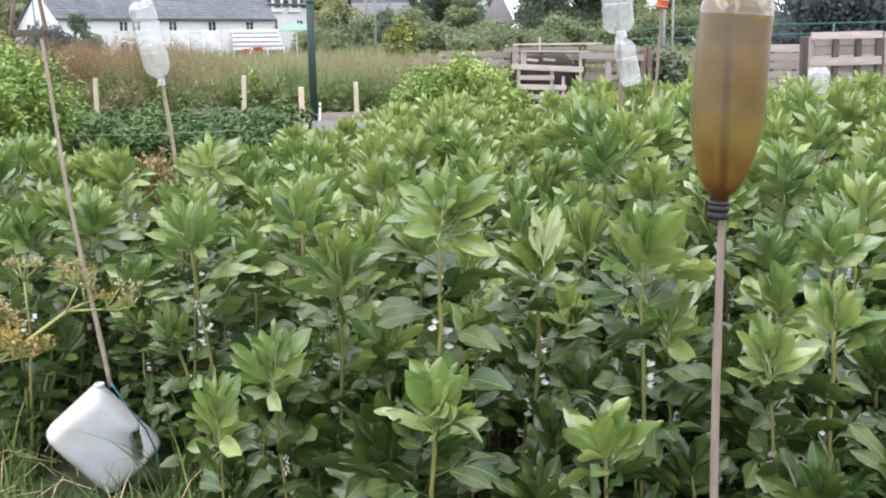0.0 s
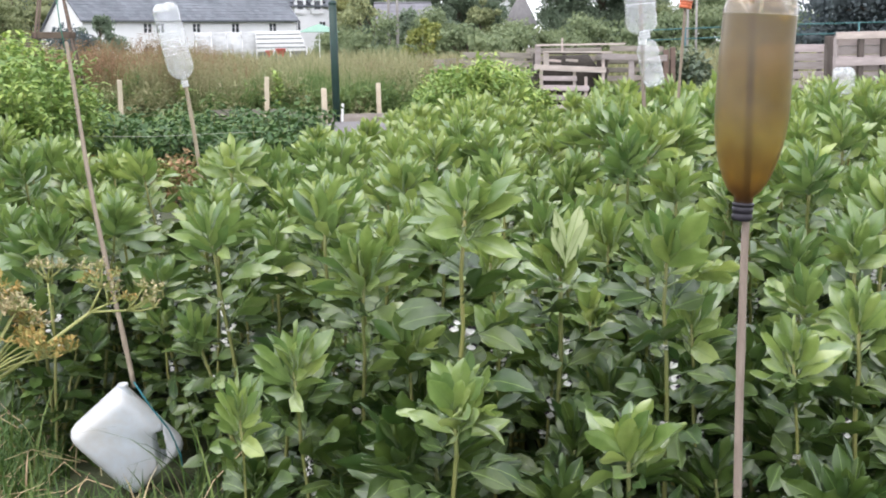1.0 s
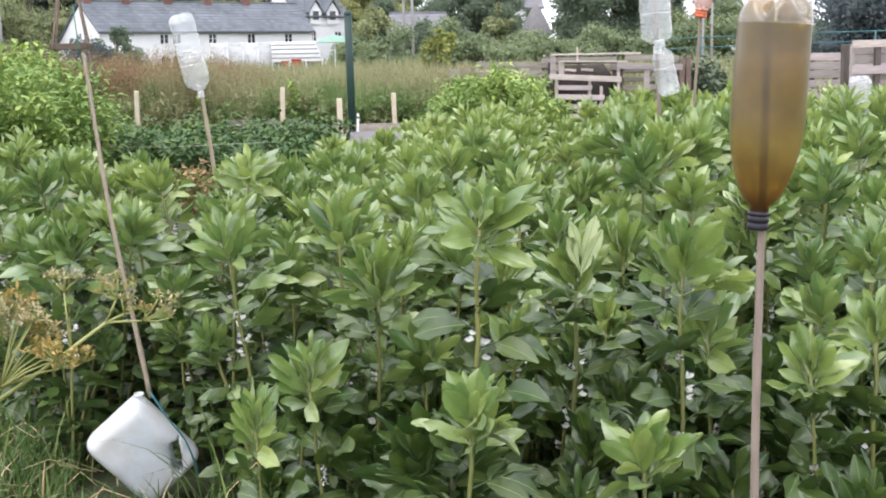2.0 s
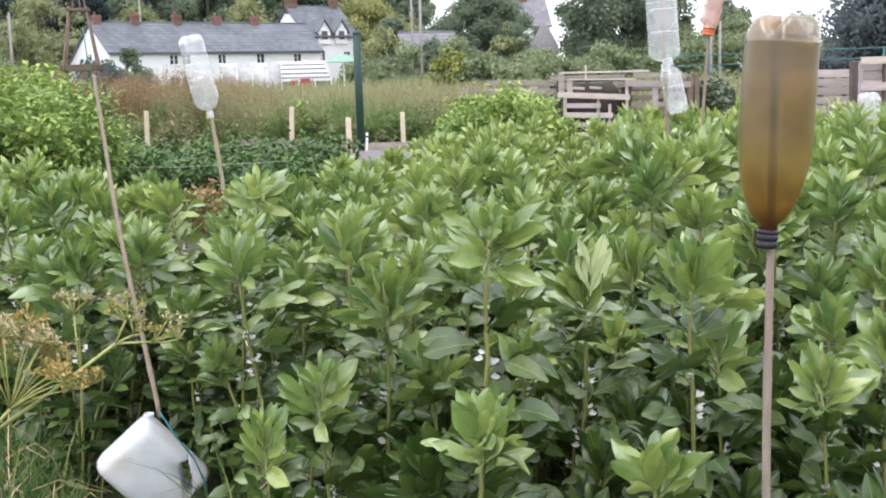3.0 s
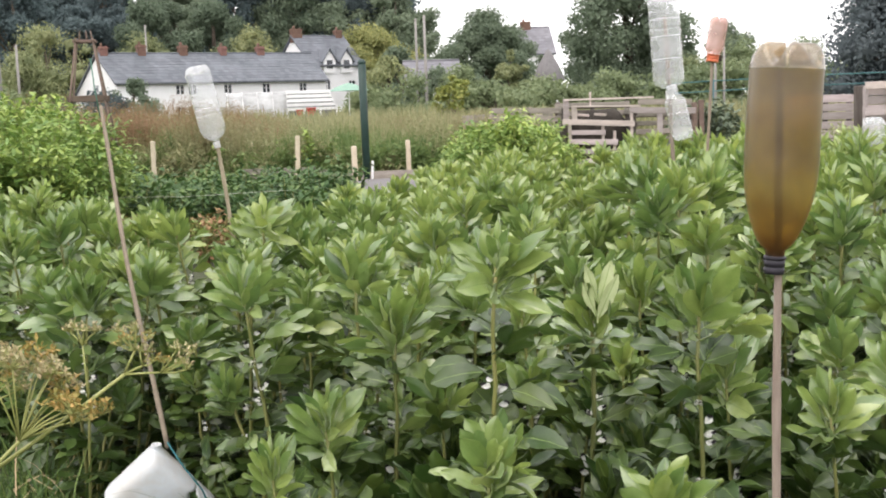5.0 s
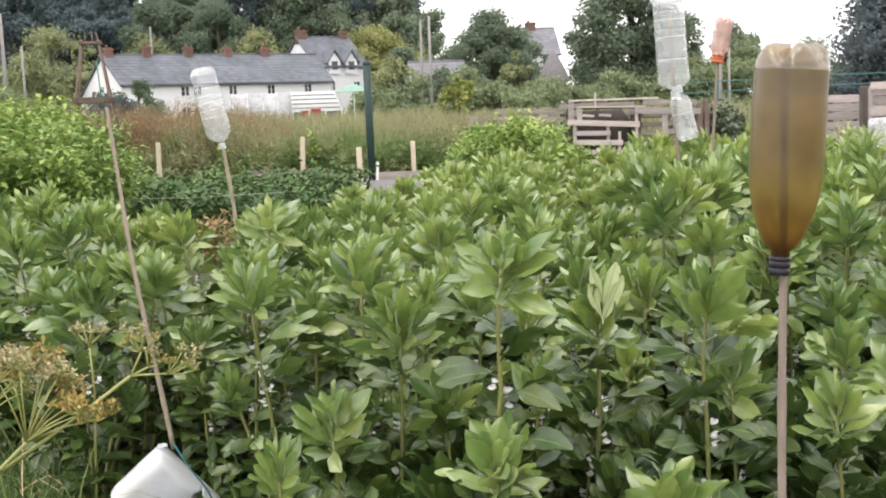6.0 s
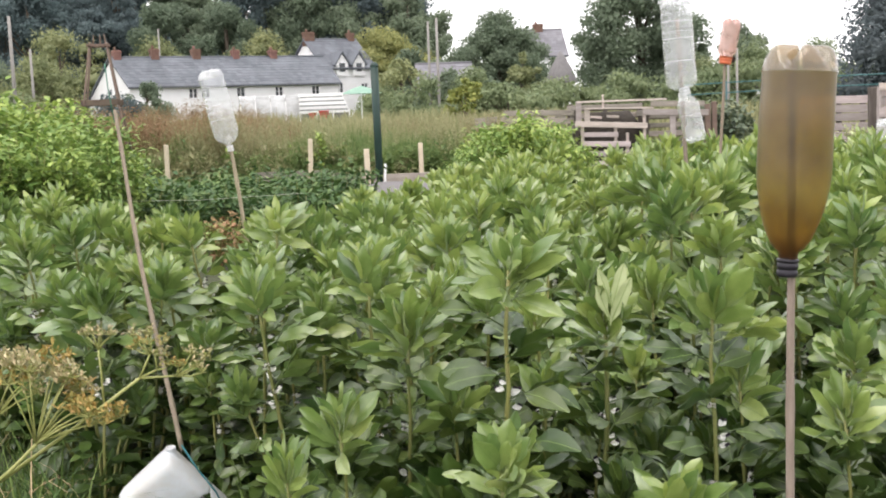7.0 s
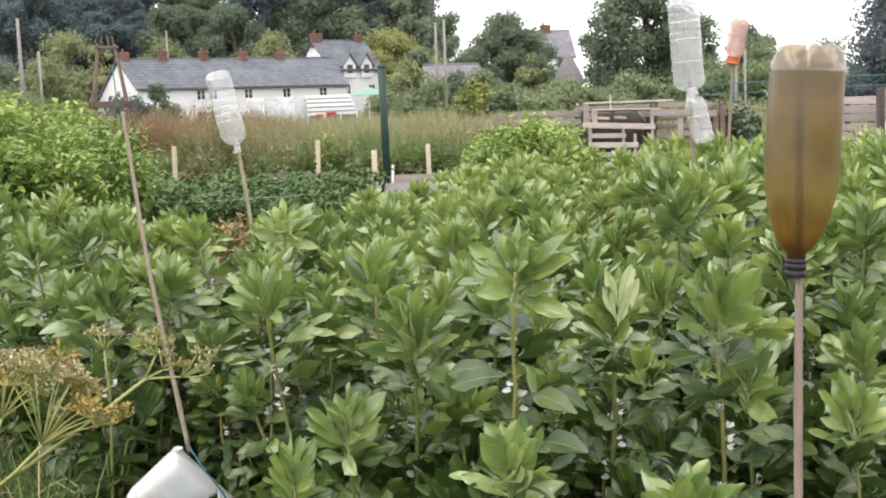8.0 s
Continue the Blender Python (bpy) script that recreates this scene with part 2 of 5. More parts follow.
MEADOW = mat("meadow_and_soil", (0.035, 0.034, 0.02), (0.07, 0.09, 0.035), 0.95, 0.35, 14, 0.8, vary=0, dist=0.05)
tagged(part("ground", g, MEADOW), "level allotment ground of dark soil and rough grass", "ground", kind="structure")


# ---------------------------------------------------------------- leaves
def leaflet(length, width, cup=0.35, curl=0.1, nx=1, ny=4, blunt=1.06, ragged=0.0):
    """An oval leaflet along +y, folded along its midrib and bent along its length; blunt ones are widest past the middle."""
    v, f = [], []
    for j in range(ny + 1):
        s = j / ny
        w = width / 2 * max(0.03, math.sin(math.pi * (s * 0.97 + 0.015) ** blunt) ** 0.74)
        w *= 1 + (ragged * (1 if j % 2 else -1) if 0 < j < ny else 0)
        for i in range(-nx, nx + 1):
            x = w * i / nx
            v.append((x, length * s, cup * abs(x) + curl * length * s * s + 0.095 * width * math.sin(9 * s + 2.3 * i + 40 * width) * (abs(i) / nx)))
    n = 2 * nx + 1
    if nx == 2:
        # finer leaves swell a little between the side veins
        v = [(x, y, z + 0.02 * width * math.sin(20 * y / length + abs(x) / width * 6)) for x, y, z in v]
    f = [(j * n + i, j * n + i + 1, (j + 1) * n + i + 1, (j + 1) * n + i) for j in range(ny) for i in range(n - 1)]
    return v, f


def compound_leaf(sh, m, pairs, length, width, r, petiole=0.03, spread=50, nx=1, ny=4, cup=0.35, curl=-0.15, slot=0, reach=0.42):
    """Paired oval leaflets on a short stalk that runs along m's +y."""
    gap = length * reach
    end = petiole + gap * (pairs - 1)
    pts = [m @ Vector((0, end * t, 0.12 * end * t * (1 - t))) for t in (0, 0.5, 1)]
    sh.tube(pts, [0.0022, 0.0018, 0.001], 3, slot, False)
    for k in range(pairs):
        for side in (-1, 1):
            y = petiole + gap * k + r.uniform(-0.006, 0.006)
            ang = -side * radians(spread * r.uniform(0.7, 1.25) * (1 - 0.35 * k / max(1, pairs - 1)))
            size = r.uniform(0.82, 1.12)
            lm = m @ Matrix.Translation((0, min(y, end), 0)) @ rot(ang, "Z") @ rot(r.uniform(-0.3, 0.25), "X") @ rot(side * r.uniform(0.1, 0.6), "Y")
            v, f = leaflet(length * size, width * size, cup * r.uniform(0.6, 1.4), curl * r.uniform(0.3, 1.8), nx, ny, r.uniform(1.15, 1.4), 0.045 if nx == 2 else 0.0)
            sh.put(v, f, lm, slot)
            if nx == 2:
                mid = [Vector(p) for p in v[2::5]]
                b = 0.0011
                sh.put([p + Vector((s * b * (1 - 0.7 * q / ny), 0, 0.0006)) for q, p in enumerate(mid) for s in (-1, 1)], [(2 * q, 2 * q + 1, 2 * q + 3, 2 * q + 2) for q in range(ny)], lm, slot + 1)


def bean_pieces(seed, height, detail, shoots=2):
    """Stems, leaves, crown leaves and flower clusters of one broad bean plant with its side shoots, as shapes."""
    r = random.Random(seed)
    nx, ny = (2, 7) if detail else (1, 4)
    stems, leaves, crown, flowers = [], [], [], []
    for shoot in range(shoots):
        h = height if shoot == 0 else height * r.uniform(0.55, 0.8)
        a = r.uniform(0, 6.283)
        out = 0.0 if shoot == 0 else r.uniform(0.06, 0.13)
        lean = (out * math.cos(a) + r.uniform(-0.04, 0.04), out * math.sin(a) + r.uniform(-0.04, 0.04))
        foot = Vector((0.15 * lean[0], 0.15 * lean[1], 0))
        bend = [foot]
        for i in range(1, 9):
            t = i / 8
            bend.append(foot + Vector((lean[0] * t ** 1.4 + r.uniform(-0.004, 0.004), lean[1] * t ** 1.4 + r.uniform(-0.004, 0.004), h * 0.93 * t)))

        def on_stem(t):
            q = min(7.999, t * 8)
            return bend[int(q)].lerp(bend[int(q) + 1], q - int(q))

        stems.append(Shape().tube(bend, [0.0074 - 0.0034 * i / 8 for i in range(9)], 4))
        n = max(8, int(h / 0.043))
        for i in range(n):
            t = 0.12 + 0.8 * i / (n - 1)
            az = 2.4 * i + r.uniform(-0.6, 0.6)
            el = radians(-14 + 56 * t + r.uniform(-20, 20))
            size = (1.08 - 0.14 * t) * (1.0 if shoot == 0 else 0.85)
            sh = Shape()
            compound_leaf(sh, Matrix.Translation(on_stem(t)) @ rot(az, "Z") @ rot(el, "X") @ rot(r.uniform(-0.4, 0.4), "Y"), 2 if r.random() < 0.8 else 3,
                          0.082 * size * r.uniform(0.7, 1.2), 0.041 * size * r.uniform(0.8, 1.15), r, 0.034 * size, 44, nx, ny, 0.3, r.uniform(-0.4, 0.04), 0, 0.36)
            # plain far plants get more light-painted crown leaves, for brighter tops
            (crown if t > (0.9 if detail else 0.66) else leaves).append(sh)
            if 0.46 < t < 0.82 and r.random() < (0.48 if shoot == 0 else 0.14):
                fl = Shape()
                for k in range(r.randint(2, 4)):
                    fm = Matrix.Translation(on_stem(t) + Vector((0, 0, 0.009 * k - 0.015))) @ rot(az + r.uniform(-0.9, 0.9), "Z") @ rot(r.uniform(-0.2, 0.7), "X") @ Matrix.Translation((0, 0.008, 0))
                    for side in (-1, 1):
                        v, f = leaflet(0.016, 0.0095, 0.9, 0.4, 1, 3)
                        fl.put(v, f, fm @ rot(side * 1.35, "Y"))
                        v, f = leaflet(0.0085, 0.0075, 0.4, 0.0, 1, 2)
                        fl.put(v, f, fm @ Matrix.Translation((side * 0.0035, 0.011, 0.004)) @ rot(side * 1.3, "Y"), 1)
                flowers.append(fl)
        top = on_stem(1.0)
        # a close fan: wide-spread outer leaves round narrow upright inner ones
        m = r.randint(8, 10) + (0 if detail else 4)
        tip_x, tip_y = r.uniform(-0.25, 0.25), r.uniform(-0.25, 0.25)
        for i in range(m):
            t = i / (m - 1)
            az = 2.4 * i + r.uniform(-0.5, 0.5)
            el = radians((31 if detail else 36) + (50 if detail else 46) * t ** 0.7 + r.uniform(-15, 15))
            sh = Shape()
            size = (1.16 - 0.34 * t) * (1.0 if shoot == 0 else 0.85) * (1.0 if detail else 0.94) * r.uniform(0.88, 1.1)
            compound_leaf(sh, Matrix.Translation(top + Vector((0, 0, -0.055 * (1 - t)))) @ rot(tip_x, "X") @ rot(tip_y, "Y") @ rot(az, "Z") @ rot(el, "X") @ rot(r.uniform(-0.6, 0.6), "Y"), 2 if r.random() < 0.75 else 1,
                          0.088 * size * r.uniform(0.78, 1.14), (0.034 if detail else 0.0255) * size * r.uniform(0.8, 1.2), r, 0.012, 36, nx, ny, 0.4, r.uniform(-0.3, 0.2), 0, 0.28)
            crown.append(sh)
    return stems, leaves, crown, flowers


def joined(shapes):
    out = Shape()
    for s in shapes:
        out.put(s.v, s.f)
        out.k[len(out.k) - len(s.k):] = s.k
    return out


BEAN_LABEL = "broad bean plant with grey-green leaves and black-spotted white flowers"


def bean_plant(seed, height, fine, shoots=2):
    """A broad bean plant; near ones carry every leaf as its own mesh."""
    stem, leaves, crown, flowers = bean_pieces(seed, height, fine, shoots)
    ob = thing("broad_bean_plant", BEAN_LABEL, "bean plant", group="broad bean bed")
    for s in stem:
        part("stem", s, STEM, ob, "square green stem")
    if fine:
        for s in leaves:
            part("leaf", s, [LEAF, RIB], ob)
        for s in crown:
            # crowns of low plants use the dark leaf, as painted shade
            part("crown_leaf", s, [YOUNG_LIT if shoots == 1 else LEAF, RIB], ob)
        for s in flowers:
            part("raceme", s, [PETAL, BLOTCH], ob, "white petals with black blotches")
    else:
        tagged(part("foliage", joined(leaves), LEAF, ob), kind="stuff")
        tagged(part("crown_foliage", joined(crown), YOUNG_LIT, ob), kind="stuff")
        tagged(part("blossom", joined(flowers), [PETAL, BLOTCH], ob, "white petals with black blotches"), kind="stuff")
    return ob


# Plants that stand out along the front of the bed: x, y, height, breadth.
FRONT = [
    (0.05, 1.8, 0.675, 1.0), (-0.13, 2.42, 0.79, 1.0), (-0.2, 2.2, 0.63, 0.9), (0.06, 2.12, 0.98, 1.05), (0.16, 2.4, 0.64, 0.72),
    (0.47, 2.08, 0.88, 1.05), (0.57, 2.2, 0.7, 0.9), (0.37, 1.82, 0.58, 1.0), (0.72, 2.02, 0.68, 0.85), (0.86, 2.5, 0.7, 1.0), (0.82, 2.05, 0.73, 0.95),
    (0.5, 2.75, 0.8, 1.0), (0.4, 2.6, 0.66, 0.8), (-0.71, 3.4, 0.57, 1.0), (-0.73, 3.36, 0.45, 0.85), (-0.57, 3.14, 0.84, 1.0), (-1.09, 3.78, 0.76, 1.15),
    (-0.53, 3.47, 0.94, 1.0), (-0.37, 3.0, 0.73, 1.0), (-0.3, 1.98, 0.6, 0.62), (-0.19, 2.67, 0.9, 1.0), (0.0, 2.4, 0.62, 0.8), (0.97, 2.6, 0.8, 1.0),
]


def in_bed(x, y):
    front = 1.75 if x > -0.05 else 1.75 - 1.45 * (x + 0.05)
    back = 7.6 if x > 0 else (7.6 + 4.6 * x if x > -0.65 else (4.75 if x > -1.25 else 5.2))
    return max(front, 1.75) < y < back and -3.1 < x < 3.9 and (abs(x) < 0.47 * y + 0.8) and (x + 0.8) ** 2 + (y - 3.0) ** 2 > 0.1 and not (x < -0.165 * y and y < 3.2) and not (abs(x + 0.272 * y) < 0.15 and 2.0 < y < 3.55)


FINE_H, PLAIN_H, LOW_H = (0.62, 0.7, 0.8, 0.88, 0.95, 0.76), (0.74, 0.82, 0.88, 0.93, 0.84, 0.79), (0.44, 0.5, 0.56, 0.6)
fine_kinds = [bean_plant(110 + k, h, True, 1) for k, h in enumerate(FINE_H)]
plain_kinds = [bean_plant(200 + k, h, False) for k, h in enumerate(PLAIN_H)]
low_kinds = [bean_plant(150 + k, h, True) for k, h in enumerate(LOW_H)]
spots = [(x, y, h, b) for x, y, h, b in FRONT]
# plants close before the bottle sticks
spots += [(0.74, 3.55, 1.0, 0.0), (0.64, 3.45, 0.96, 0.0), (0.84, 3.6, 1.0, 0.0), (0.86, 3.9, 1.02, 0.0), (0.96, 3.85, 1.0, 0.0), (-0.82, 4.45, 0.86, 0.0)]
rnd.seed(5)
row = 0
y = 1.85
while y < 7.7:
    x = -3.1 + 0.1 * (row % 2)
    while x < 3.9:
        px, py = x + rnd.uniform(-0.07, 0.07), y + rnd.uniform(-0.07, 0.07)
        near = py < 2.75 and px > -0.4
        if in_bed(px, py) and all((px - s[0]) ** 2 + (py - s[1]) ** 2 > (0.09 if near else 0.115) ** 2 for s in spots[:29]) and (px - 0.285) ** 2 + (py - 2.24) ** 2 > 0.01:
            tall = 0.74 + 0.12 * min(1, max(0, (py - 2.0) / 1.6)) + (0.05 if px > 0.6 and py > 3 else 0) + (0.035 if px > 1.1 and py > 4 else 0.02 if py > 4 else 0) - (0.07 if -0.12 < px / py < 0.02 and py > 4 else 0) + rnd.uniform(-0.09, 0.07) - (0.05 if px < -0.55 and py > 3.3 and px > -1.6 else 0) - (0.14 if 0.09 < px / py < 0.15 and py > 4 else 0)
            spots.append((px, py, rnd.uniform(0.4, 0.58) if near else tall, 0.0))
        x += 0.2
    y += 0.19
    row += 1
spots.sort(key=lambda s: s[1])
rest = []
used = set()
for i, (x, y, h, broad) in enumerate(spots):
    kinds, heights = (fine_kinds, FINE_H) if broad else (low_kinds, LOW_H) if h < 0.585 and y < 2.8 else (plain_kinds, PLAIN_H)
    k = min(range(len(kinds)), key=lambda j: abs(heights[j] - h) + rnd.uniform(0, 0.1 if broad else 0.14))
    s = h / heights[k]
    b = broad or 0.5 + 0.5 * s
    tilt = 2.5 if broad else 8
    m = pose(x, y, ground_z(x, y) - 0.01, rnd.uniform(-tilt, tilt), rnd.uniform(-tilt, tilt), rnd.uniform(0, 360)) @ Matrix.Diagonal((b, b, s, 1))
    if i < 300:
        if kinds[k].name not in used:
            used.add(kinds[k].name)
            kinds[k].matrix_basis = m
        else:
            copy_thing(kinds[k], m @ Matrix.Diagonal((*(1 / c for c in kinds[k].scale), 1)))
    else:
        rest.append((k, m))
# the bed runs on to its east edge
east = random.Random(9)
for row in range(31):
    for col in range(20):
        x, y = 0.1 + 0.2 * col + east.uniform(-0.07, 0.07), 1.85 + 0.19 * row + east.uniform(-0.07, 0.07)
        if abs(x) > 0.47 * y + 0.8 and x < 3.9:
            k = east.randrange(6)
            rest.append((k, pose(x, y, ground_z(x, y) - 0.01, east.uniform(-8, 8), east.uniform(-8, 8), east.uniform(0, 360))))
# one plant carries a leaf in its crown painted pale as if sunlit
paled = Shape()
compound_leaf(paled, rot(-0.35, "Z") @ rot(radians(72), "X"), 2, 0.085, 0.024, random.Random(3), 0.01, 24, 2, 7, 0.3, 0.05, 0, 0.3)
pale_plant = thing("broad_bean_plant", "broad bean plant with one pale leaf coloured as if sunlit in its crown", "bean plant", pose(0.285, 2.24, 0), "broad bean bed")
ps, pl, pc, pf = bean_pieces(171, 0.82, True, 1)
for bits, nm, mt in ((ps, "stem", STEM), (pl, "leaf", [LEAF, RIB]), (pc, "crown_leaf", [YOUNG_LIT, RIB]), (pf, "raceme", [PETAL, BLOTCH])):
    for sh in bits:
        part(nm, sh, mt, pale_plant)
part("bleached_leaf", paled, [PALE_LEAF, RIB], pale_plant, "pale leaf coloured as if sunlit", True, pose(0.01, -0.02, 0.77))

far = {"stem": Shape(), "leaf": Shape(), "crown": Shape()}
cache = {}
for k, m in rest:
    if k not in cache:
        st, lv, cr, fl = bean_pieces(200 + k, PLAIN_H[k], False)
        cache[k] = (joined(st), joined(lv), joined(cr))
    for key, s in zip(("stem", "leaf", "crown"), cache[k]):
        far[key].put(s.v, s.f, m)
far_beans = thing("broad_bean_plants", "far broad bean plants massed in the bed", "bean plants", kind="stuff")
tagged(part("haulm", far["stem"], STEM, far_beans), kind="stuff")
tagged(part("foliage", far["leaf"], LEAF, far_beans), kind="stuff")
tagged(part("crown_foliage", far["crown"], YOUNG_LIT, far_beans), kind="stuff")


# ---------------------------------------------------------------- bottles on canes
AMBER = plastic("amber_plastic", (0.7, 0.57, 0.31), (0.39, 0.305, 0.16), 0.36, 0.3, spread=0.4, residue=(
    (0.03, (0.42, 0.19, 0.05), (0.16, 0.07, 0.03)), (0.065, (0.68, 0.46, 0.16), (0.34, 0.22, 0.08)), (0.13, (0.76, 0.61, 0.27), (0.43, 0.33, 0.14)),
    (0.16, (0.64, 0.48, 0.165), (0.36, 0.26, 0.085)), (0.31, (0.58, 0.43, 0.16), (0.3, 0.215, 0.075))))
# the near-white clouding paints in the bright sky that clear plastic reflects
CLEAR = plastic("clear_plastic", (0.985, 0.99, 0.995), (0.97, 0.985, 1.0), 0.25, 0.05, spread=0.3)
CLOUDY = plastic("cloudy_plastic", (0.98, 0.985, 0.99), (0.97, 0.985, 1.0), 0.19, 0.06, spread=0.45)
# whitish plastic for caps, and for the highlight rings painted round the ribs
RING = plastic("whitish_cap_and_glint_plastic", (0.95, 0.96, 0.97), (0.97, 0.98, 1.0), 0.7, 0.1, spread=0.2)
PINK = plastic("faded_pink_plastic", (0.98, 0.83, 0.79), (0.88, 0.64, 0.58), 0.4, spread=0.4)
FOOT = plastic("clear_amber_foot", (0.84, 0.76, 0.63), (0.52, 0.45, 0.35), 0.3)
BLACK_CAP = mat("black_cap", (0.012, 0.01, 0.015), (0.03, 0.025, 0.035), 0.4, 20, 120, 0.1, vary=0)
WHITE_CAP = mat("white_cap", (0.7, 0.7, 0.68), (0.8, 0.8, 0.78), 0.4, 20, 120, 0.05, vary=0)
ORANGE = mat("orange_cap", (0.55, 0.12, 0.05), (0.7, 0.2, 0.09), 0.45, 20, 120, 0.05, vary=0)


def bottle(name, label, neck, base, radius, length, material, cap_material, foot_material, ribs=(), cap_r=0.0155, neck_r=0.013, dent=0.0, shoulder=0.38, feet=5, ridge_depth=0.0032, rings=()):
    """An upturned bottle whose cap end is at neck and whose foot points to base."""
    ob = thing(name, label, "bottle", span(neck, base))
    c = 0.03
    part("cap", Shape().lathe([(0.0, 0), (cap_r * 0.92, 0), (cap_r, 0.002), (cap_r, 0.008), (cap_r * 0.94, 0.009), (cap_r * 0.94, 0.011), (cap_r, 0.012), (cap_r, 0.019), (cap_r * 0.9, 0.02), (cap_r * 1.05, 0.021), (cap_r * 1.05, 0.025), (neck_r, 0.026)], 20), cap_material, ob)
    prof = [(neck_r, c - 0.004), (neck_r, c + 0.004)]
    s0, s1, end = c + 0.004, c + shoulder * length, length - radius * 0.72
    for i in range(1, 13):
        t = i / 12
        prof.append((neck_r + (radius - neck_r) * math.sin(t * math.pi / 2) ** 0.6, s0 + (s1 - s0) * t))
    for i in range(1, 91):
        z = s1 + (end - s1) * i / 90
        rr = radius
        for rib in ribs:
            rr -= ridge_depth * math.exp(-((z - rib) / 0.003) ** 2)
        prof.append((rr, z))
    body = Shape().lathe(prof, 32)
    if dent:
        body.v = [(x * (1 + dent * noise.noise((x * 14, y * 14, z * 11))), y * (1 + dent * noise.noise((x * 12, y * 16, z * 9 + 5))), z) for x, y, z in body.v]
    part("body", body, material, ob)
    # added whitish rings stand in for the bright glints along the ribs
    for z in rings:
        part("ridge", Shape().tube([(radius * 1.004 * math.cos(6.2832 * k / 28), radius * 1.004 * math.sin(6.2832 * k / 28), z) for k in range(29)], 0.001, 6, 0, False), RING, ob)
    foot = [(radius, end)]
    for i in range(1, 11):
        t = i / 10
        foot.append((radius * math.cos(t * 1.45) ** 0.42 if t < 1 else 0.004, end + (length - end) * math.sin(t * math.pi * 0.55)))

    def petals(r, z, a):
        k = abs(math.sin(feet * a / 2)) ** 0.7
        return -(1 - k) * (z - end) * 0.9 if feet else 0
    part("foot", Shape().lathe(foot, 40, petal=petals), foot_material, ob)
    return ob


def cane(a, b, r0, r1, label, bow=0.0, material=None, dark_from=9.0):
    """A bamboo cane or stick from a to b with slight knots."""
    a, b = Vector(a), Vector(b)
    pts, rad = [], []
    for i in range(25):
        t = i / 24
        pts.append(a.lerp(b, t) + Vector((bow * math.sin(math.pi * t), 0, 0)) + Vector((0.0015 * math.sin(9 * t), 0.0015 * math.cos(7 * t), 0)))
        rad.append((r0 + (r1 - r0) * t) * (1.14 if i % 6 == 3 else 1.0))
    sh = Shape()
    sh.tube(pts, rad, 10)
    # faces above the given height take the darker second colour
    sh.k = [1 if sh.v[f[0]][2] > dark_from else 0 for f in sh.f]
    return tagged(part("cane", sh, [material or PALE_CANE, DARK_CANE]), label, "cane")


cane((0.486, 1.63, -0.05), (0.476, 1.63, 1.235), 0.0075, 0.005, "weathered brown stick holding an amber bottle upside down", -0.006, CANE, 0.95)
amber = bottle("amber_bottle", "large dirty amber plastic bottle upturned on a stick", (0.469, 1.63, 0.947), (0.489, 1.63, 1.272), 0.0515, 0.326, AMBER, BLACK_CAP, FOOT, (0.19, 0.2, 0.21, 0.22, 0.232), 0.015, 0.0135, 0.04, 0.4, ridge_depth=0.0)

cane((-0.79, 4.8, -0.05), (-0.927, 4.8, 1.085), 0.009, 0.008, "pale stick holding a tilted clear bottle")
bottle("clear_bottle", "clear plastic bottle tilted upside down on a stick", (-0.923, 4.8, 1.06), (-0.998, 4.8, 1.405), 0.053, 0.345, CLOUDY, RING, CLOUDY, (0.14, 0.17, 0.2, 0.23, 0.26), 0.014, 0.012, 0.1, 0.17)

cane((0.83, 3.87, -0.05), (0.752, 3.87, 1.47), 0.009, 0.006, "grey stick holding two clear bottles", 0.0, CANE)
bottle("clear_bottle", "ribbed clear plastic bottle upside down on a grey stick", (0.769, 3.87, 1.2), (0.745, 3.87, 1.545), 0.051, 0.345, CLEAR, WHITE_CAP, CLEAR, (0.13, 0.2, 0.23, 0.29), 0.014, 0.012, 0.02, 0.1, ridge_depth=0.0022, rings=(0.132, 0.205, 0.262))
bottle("small_bottle", "small clear bottle hanging base down beside a stick", (0.768, 3.85, 1.245), (0.808, 3.85, 1.062), 0.036, 0.186, CLEAR, RING, CLEAR, (0.09,), 0.018, 0.016, 0.06, 0.2)

cane((0.88, 4.1, -0.05), (0.963, 4.1, 1.34), 0.006, 0.005, "thin grey stick holding a pink bottle", 0.0, BROWN_CANE)
bottle("pink_bottle", "faded pink plastic bottle upturned on a thin stick", (0.962, 4.1, 1.322), (0.99, 4.1, 1.478), 0.032, 0.158, PINK, ORANGE, PINK, (), 0.022, 0.024, 0.05, 0.12, 4)

cane((2.07, 5.5, -0.05), (2.06, 5.5, 0.78), 0.008, 0.007, "stick standing among the broad beans")
bottle("clear_bottle", "clear plastic bottle upturned low among the bean tops", (2.062, 5.5, 0.75), (2.056, 5.5, 1.08), 0.053, 0.33, CLEAR, WHITE_CAP, CLEAR, (0.15, 0.2, 0.25), 0.014, 0.012, 0.06, 0.2)


